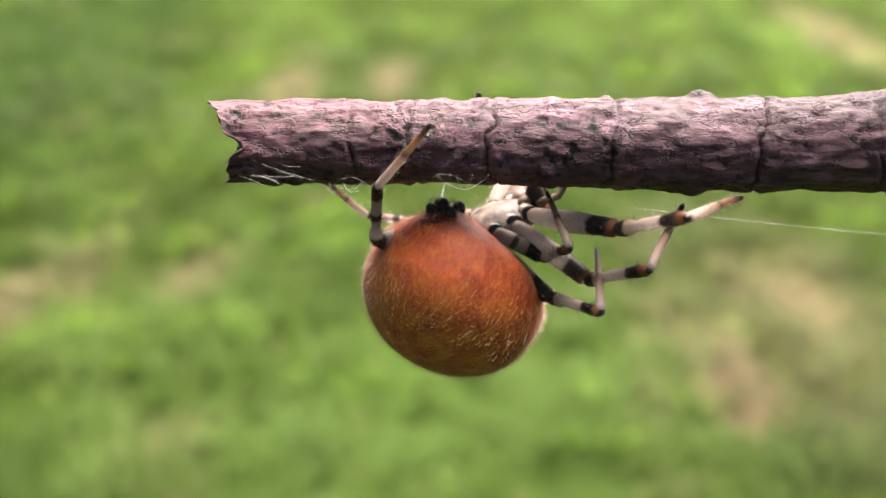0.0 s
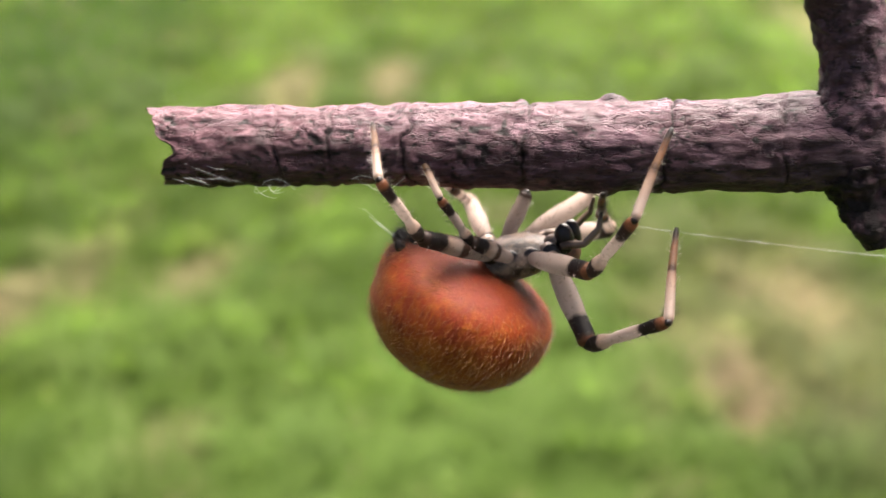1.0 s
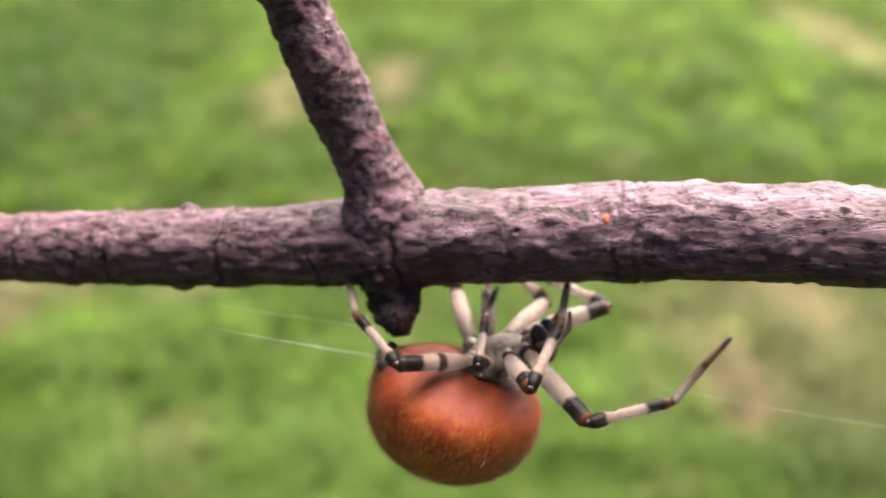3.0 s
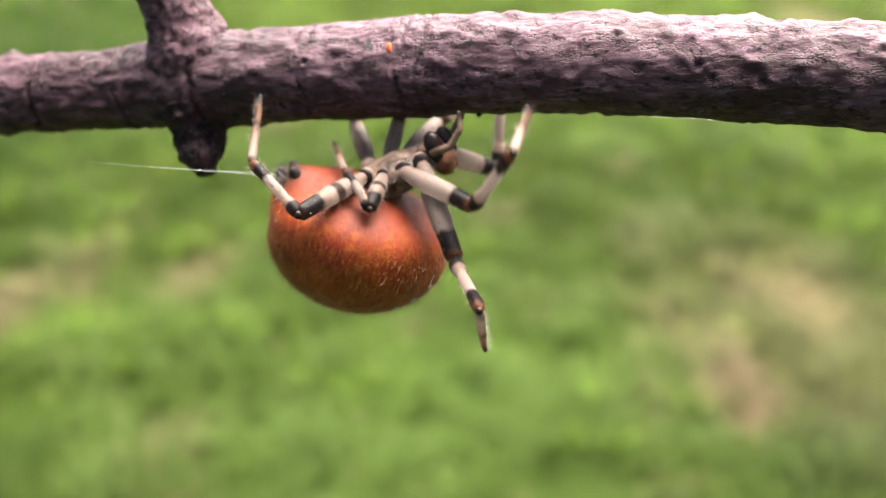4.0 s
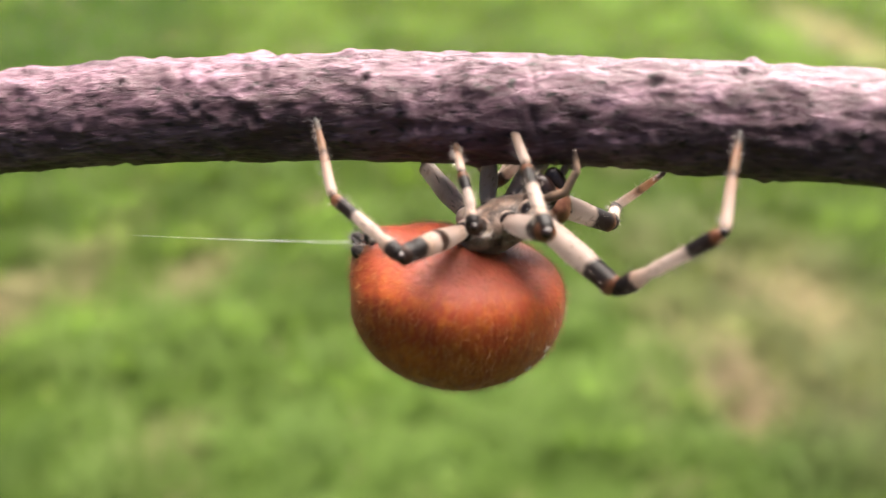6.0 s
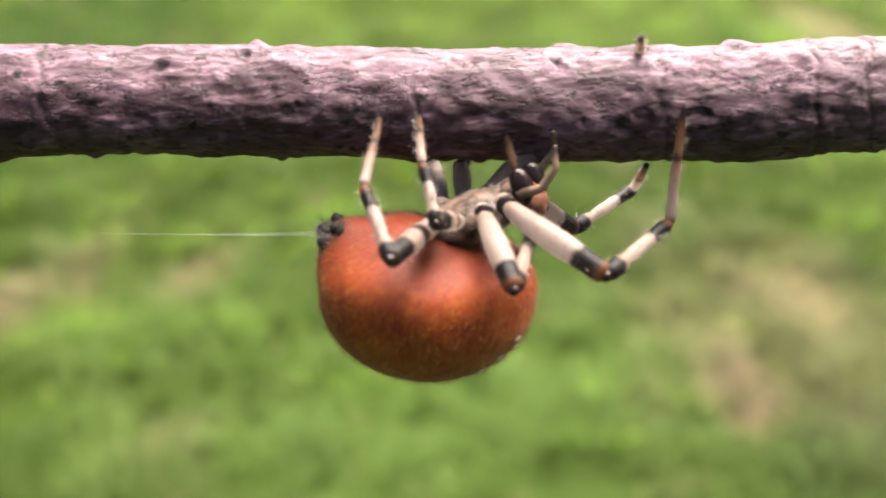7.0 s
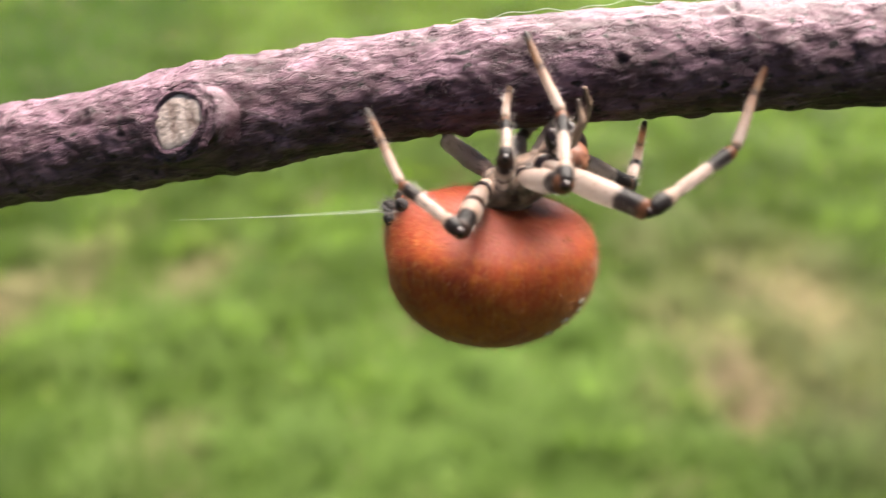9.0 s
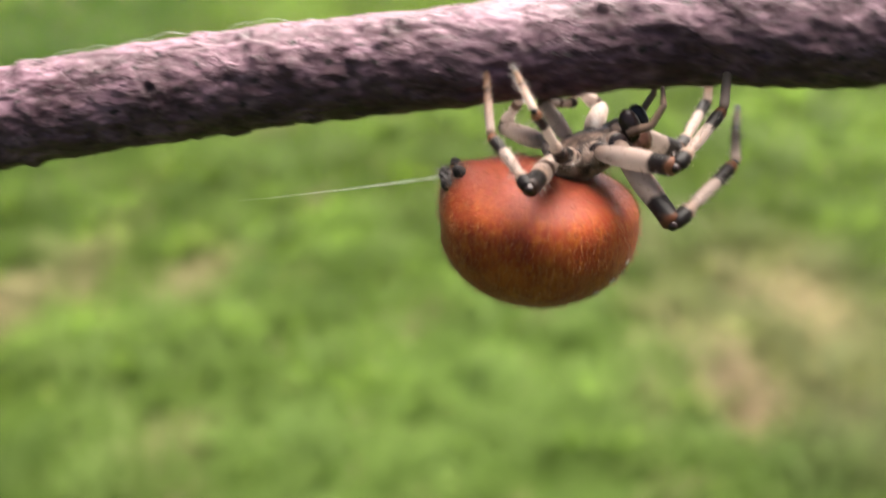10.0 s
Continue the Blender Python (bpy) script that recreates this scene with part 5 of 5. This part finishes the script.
    step(-1, 4,
         [(0, -38, -36), (0.3, -101, 37), (0.5, -112, 36), (0.8, -123, 22), (1, -147, 14), (1.3, -138, -7), (1.5, -131, 1), (1.8, -147, 9), (2, -123, -7), (2.2, -121, 7), (2.55, -138, -7), (2.95, -147, 9), (3.3, -146, 6), (3.5, -148, 9), (3.8, -151, -1), (4, -125, -7), (4.2, -112, -12), (4.5, -125, -12), (4.8, -118, 8)] +
         [(5, -130, -9), (5.2, -115, -2), (5.5, -121, -3), (5.7, -127, 4), (6.05, -118, 8), (6.4, -125, 8), (6.8, -144, 11), (7, -108, 1), (7.2, -125, 8), (7.5, -160, 6), (7.8, -115, 4), (8, -138, 8), (8.2, -106, -2), (8.5, -122, 5), (8.8, -107, 1), (9, -89, -2), (9.2, -109, 6), (9.5, -108, 5), (9.8, -124, -3), (10, -108, 1)],
         [(0, -80, 12), (0.3, 97, 40), (0.5, -103, 48), (0.8, 111, 36), (1, -157, 45), (1.3, 136, 11), (1.5, 101, 27), (1.8, 128, 18), (2, 107, 16), (2.2, 108, 34), (2.55, 136, 11), (2.95, 128, 18), (3.3, 143, 28), (3.5, 141, 18), (3.8, 119, 38), (4, 138, 29), (4.2, 144, 25), (4.5, 148, 25), (4.8, 145, 29)] +
         [(5, 153, 9), (5.2, 141, 32), (5.5, 162, 15), (5.7, 130, 31), (6.05, 145, 29), (6.4, 132, 25), (6.8, 136, 16), (7, 113, 28), (7.2, 132, 25), (7.5, 131, 7), (7.8, 128, 22), (8, 141, 14), (8.2, 122, 26), (8.5, 154, 13), (8.8, 153, 13), (9, 141, 25), (9.2, 127, 25), (9.5, 104, 32), (9.8, 136, 2), (10, 114, 21)],
         [(0, 66, 22), (0.3, 91, 43), (0.5, 81, 24), (0.8, 79, 34), (1, 99, 19), (1.3, 122, 37), (1.5, 78, 19), (1.8, 106, 23), (2, 96, 37), (2.2, 83, 28), (2.55, 122, 37), (2.95, 106, 23), (3.3, 107, 22), (3.5, 121, 35), (3.8, 93, 42), (4, 92, 35), (4.2, 107, 30), (4.5, 120, 36), (4.8, 108, 33)] +
         [(5, 146, 38), (5.2, 106, 36), (5.5, 146, 36), (5.7, 100, 36), (6.05, 108, 33), (6.4, 97, 44), (6.8, 114, 38), (7, 85, 33), (7.2, 97, 44), (7.5, 143, 37), (7.8, 98, 34), (8, 124, 35), (8.2, 96, 38), (8.5, 125, 32), (8.8, 142, 36), (9, 124, 41), (9.2, 100, 36), (9.5, 90, 69), (9.8, 146, 42), (10, 95, 42)])
    step(1, 1,
         [(0, 37, 7), (0.3, 35, 1), (0.5, 44, -32), (0.8, 30, -5), (1, 40, -0), (1.3, 19, -20), (1.5, 29, -11), (1.8, 26, 14), (2, 46, -15), (2.2, 28, -9), (2.55, 19, -20), (2.95, 26, 14), (3.3, 36, 1), (3.5, 37, 6), (3.8, 41, -6), (4, 41, -23), (4.2, 43, -21), (4.5, 45, -26), (4.8, 37, -28)] +
         [(5, 56, -25), (5.2, 54, -45), (5.5, 51, -30), (5.7, 47, -33), (6.05, 37, -28), (6.4, 31, -28), (6.8, 32, -26), (7, 47, -34), (7.2, 31, -28), (7.5, 38, -28), (7.8, 37, -14), (8, 50, -28), (8.2, 34, -8), (8.5, 56, -31), (8.8, 46, -22), (9, 54, -36), (9.2, 31, -17), (9.5, 30, -40), (9.8, 46, -17), (10, 38, -21)],
         [(0, -152, 20), (0.3, -164, 30), (0.5, -89, 36), (0.8, -87, 28), (1, -114, 25), (1.3, -31, 41), (1.5, -82, 30), (1.8, 144, 2), (2, -92, 25), (2.2, -45, 33), (2.55, -31, 41), (2.95, 144, 2), (3.3, -77, 41), (3.5, -79, 36), (3.8, -84, 32), (4, 84, 69), (4.2, 86, -4), (4.5, -72, 30), (4.8, 83, -12)] +
         [(5, -75, 31), (5.2, 49, 15), (5.5, 84, -11), (5.7, 85, -6), (6.05, 83, -12), (6.4, 40, 10), (6.8, 31, 9), (7, 52, 8), (7.2, 40, 10), (7.5, 47, 17), (7.8, 40, 11), (8, 64, 18), (8.2, 45, 13), (8.5, 63, 18), (8.8, 79, -6), (9, 92, -4), (9.2, 62, -1), (9.5, 61, 16), (9.8, 64, 5), (10, 63, 17)],
         [(0, -52, 12), (0.3, -41, 1), (0.5, -106, 25), (0.8, 134, 46), (1, -108, 27), (1.3, -100, 35), (1.5, -90, 30), (1.8, -25, 18), (2, -106, 57), (2.2, -79, 40), (2.55, -100, 35), (2.95, -25, 18), (3.3, -95, 27), (3.5, -91, 25), (3.8, -90, 41), (4, -104, -10), (4.2, -78, 26), (4.5, -84, 27), (4.8, -54, 35)] +
         [(5, -81, 33), (5.2, -80, 25), (5.5, -60, 31), (5.7, -107, 36), (6.05, -54, 35), (6.4, -92, 29), (6.8, -89, 26), (7, -89, 32), (7.2, -92, 29), (7.5, -95, 24), (7.8, -143, 38), (8, -95, 24), (8.2, -90, 23), (8.5, -84, 31), (8.8, -66, 34), (9, -72, 38), (9.2, -90, 26), (9.5, -101, 35), (9.8, -100, 23), (10, -102, 39)])
    step(1, 2,
         [(0, 52, 6), (0.3, 46, 5), (0.5, 70, 23), (0.8, 40, 9), (1, 33, 33), (1.3, 43, 12), (1.5, 54, 6), (1.8, 58, 7), (2, 63, 24), (2.2, 49, 9), (2.55, 43, 12), (2.95, 58, 7), (3.3, 61, 27), (3.5, 59, 32), (3.8, 68, 32), (4, 72, 8), (4.2, 51, 33), (4.5, 39, 20), (4.8, 51, 32)] +
         [(5, 65, 31), (5.2, 47, 31), (5.5, 83, 30), (5.7, 48, 32), (6.05, 51, 32), (6.4, 60, 3), (6.8, 51, 34), (7, 26, 37), (7.2, 60, 3), (7.5, 51, 39), (7.8, 81, -0), (8, 69, 5), (8.2, 48, 35), (8.5, 48, 34), (8.8, 46, 29), (9, 51, 30), (9.2, 77, 5), (9.5, 66, 5), (9.8, 78, 3), (10, 78, 3)],
         [(0, -154, 22), (0.3, -166, 22), (0.5, -161, 51), (0.8, 146, 51), (1, 131, 32), (1.3, 119, 46), (1.5, 165, 25), (1.8, 164, 29), (2, 119, 33), (2.2, 178, 22), (2.55, 119, 46), (2.95, 164, 29), (3.3, 103, 47), (3.5, 102, 46), (3.8, 100, 28), (4, -4, 29), (4.2, 157, -42), (4.5, 159, -9), (4.8, 155, -42)] +
         [(5, 46, 50), (5.2, 152, -34), (5.5, 88, 35), (5.7, 153, -38), (6.05, 155, -42), (6.4, 176, 32), (6.8, 155, -43), (7, 26, 37), (7.2, 176, 32), (7.5, 49, 39), (7.8, -145, 51), (8, -176, 41), (8.2, 145, -37), (8.5, 145, -35), (8.8, 153, -32), (9, 154, -40), (9.2, -161, 53), (9.5, 179, 43), (9.8, -152, 42), (10, -146, 36)],
         [(0, -98, 58), (0.3, -42, 13), (0.5, -53, 6), (0.8, -83, -13), (1, -90, -3), (1.3, -92, -8), (1.5, -30, 13), (1.8, -18, 2), (2, -78, 4), (2.2, -28, 51), (2.55, -92, -8), (2.95, -18, 2), (3.3, -89, -3), (3.5, -88, -6), (3.8, -75, 8), (4, -176, 7), (4.2, -11, 49), (4.5, -24, 28), (4.8, 10, 56)] +
         [(5, -118, 40), (5.2, -7, 48), (5.5, -106, 13), (5.7, -4, 48), (6.05, 10, 56), (6.4, 7, -2), (6.8, -5, 50), (7, -96, 21), (7.2, 7, -2), (7.5, -103, 28), (7.8, 16, -6), (8, 17, -7), (8.2, 12, 52), (8.5, 9, 53), (8.8, 6, 55), (9, 18, 52), (9.2, 22, -18), (9.5, 5, -8), (9.8, 12, 1), (10, 9, 11)])
    step(1, 3,
         [(0, 164, -10), (0.3, 148, 52), (0.5, 66, -4), (0.8, 44, 24), (1, 51, 70), (1.3, 75, 45), (1.5, 73, 26), (1.8, 100, 49), (2, 85, 72), (2.2, 90, 71), (2.55, 75, 45), (2.95, 100, 49), (3.3, 81, 66), (3.5, 79, 69), (3.8, 92, 72), (4, 79, 39), (4.2, 97, 47), (4.5, 80, 18), (4.8, 85, 47)] +
         [(5, 106, 30), (5.2, 94, 50), (5.5, 96, 22), (5.7, 95, 48), (6.05, 85, 47), (6.4, 76, 24), (6.8, 43, 23), (7, 97, 19), (7.2, 76, 24), (7.5, 93, 19), (7.8, 85, 21), (8, 108, 21), (8.2, 86, 21), (8.5, 91, 47), (8.8, 95, 35), (9, 92, 15), (9.2, 93, 24), (9.5, 104, 47), (9.8, 105, 22), (10, 127, 35)],
         [(0, 161, 8), (0.3, 148, 52), (0.5, 175, 47), (0.8, 130, 35), (1, 105, 13), (1.3, 96, 11), (1.5, 86, 10), (1.8, 81, -38), (2, 83, -2), (2.2, 86, 7), (2.55, 96, 11), (2.95, 81, -38), (3.3, 88, 7), (3.5, 87, 5), (3.8, 89, -1), (4, 79, -7), (4.2, 84, -45), (4.5, 71, 24), (4.8, 102, -30)] +
         [(5, 77, 1), (5.2, 89, -32), (5.5, 60, 3), (5.7, 88, -34), (6.05, 102, -30), (6.4, 73, -2), (6.8, 94, 8), (7, 64, -1), (7.2, 73, -2), (7.5, 105, -10), (7.8, 78, -3), (8, 103, -11), (8.2, 70, -2), (8.5, 98, -34), (8.8, 79, -14), (9, 62, 13), (9.2, 73, -3), (9.5, 77, -34), (9.8, 105, -4), (10, 47, -13)],
         [(0, -168, 41), (0.3, 161, 43), (0.5, -63, 34), (0.8, -114, 16), (1, -124, 22), (1.3, -114, 25), (1.5, -132, 35), (1.8, 154, 83), (2, -173, 44), (2.2, -149, 51), (2.55, -114, 25), (2.95, 154, 83), (3.3, -143, 56), (3.5, -141, 57), (3.8, 136, 73), (4, -170, 52), (4.2, 145, 75), (4.5, -141, 21), (4.8, 120, 67)] +
         [(5, -111, 52), (5.2, 133, 81), (5.5, -180, 40), (5.7, 115, 74), (6.05, 120, 67), (6.4, -175, 45), (6.8, -169, 31), (7, -156, 51), (7.2, -175, 45), (7.5, -16, 75), (7.8, -151, 57), (8, 21, 70), (8.2, 176, 51), (8.5, 132, 63), (8.8, -172, 78), (9, -175, 39), (9.2, -180, 56), (9.5, 114, 75), (9.8, -54, 62), (10, -150, 71)])
    step(1, 4,
         [(0, -168, -4), (0.3, -159, 5), (0.5, -143, 11), (0.8, 71, 4), (1, 97, 4), (1.3, 111, 11), (1.5, 94, 1), (1.8, 99, 10), (2, 107, 17), (2.2, 116, 21), (2.55, 111, 11), (2.95, 99, 10), (3.3, 112, 19), (3.5, 115, 23), (3.8, 99, 18), (4, 105, 10), (4.2, 97, -2), (4.5, 108, 6), (4.8, 116, 11)] +
         [(5, 108, 3), (5.2, 110, 11), (5.5, 110, 10), (5.7, 106, 9), (6.05, 116, 11), (6.4, 103, 7), (6.8, 104, 3), (7, 99, 3), (7.2, 103, 7), (7.5, 101, 2), (7.8, 117, 2), (8, 113, 1), (8.2, 119, 3), (8.5, 121, -0), (8.8, 146, 36), (9, 129, 12), (9.2, 135, 11), (9.5, 103, -7), (9.8, 119, 6), (10, 115, -4)],
         [(0, -110, 61), (0.3, -104, 50), (0.5, -104, 44), (0.8, -131, 45), (1, -116, 22), (1.3, 76, 88), (1.5, -103, 58), (1.8, -109, 81), (2, 94, 75), (2.2, 100, 51), (2.55, 76, 88), (2.95, -109, 81), (3.3, 83, 68), (3.5, 89, 52), (3.8, 116, 73), (4, -34, 86), (4.2, -124, 63), (4.5, -60, 67), (4.8, 48, 70)] +
         [(5, -75, 73), (5.2, -6, 84), (5.5, 143, 87), (5.7, -121, 88), (6.05, 48, 70), (6.4, -82, 76), (6.8, -65, 62), (7, -90, 64), (7.2, -82, 76), (7.5, -93, 69), (7.8, -11, 70), (8, -50, 77), (8.2, -5, 70), (8.5, -29, 76), (8.8, 60, -28), (9, 12, 57), (9.2, 46, 31), (9.5, -97, 52), (9.8, 16, 64), (10, -61, 49)],
         [(0, -48, 51), (0.3, 44, 26), (0.5, -79, 35), (0.8, -169, 1), (1, 170, 34), (1.3, -152, -30), (1.5, 160, -8), (1.8, 169, -31), (2, -157, -30), (2.2, -132, -17), (2.55, -152, -30), (2.95, 169, -31), (3.3, -149, -16), (3.5, -135, -13), (3.8, -180, -19), (4, 166, -26), (4.2, 154, -15), (4.5, 169, -15), (4.8, 172, -23)] +
         [(5, 171, -10), (5.2, 173, -18), (5.5, 167, -24), (5.7, 161, -20), (6.05, 172, -23), (6.4, 161, -20), (6.8, 165, -10), (7, 166, -10), (7.2, 161, -20), (7.5, 151, -15), (7.8, 167, -19), (8, 153, -23), (8.2, 164, -24), (8.5, 162, -23), (8.8, -174, 37), (9, 178, -12), (9.2, -169, 0), (9.5, 137, 5), (9.8, -172, -21), (10, 154, 9)])


motions()
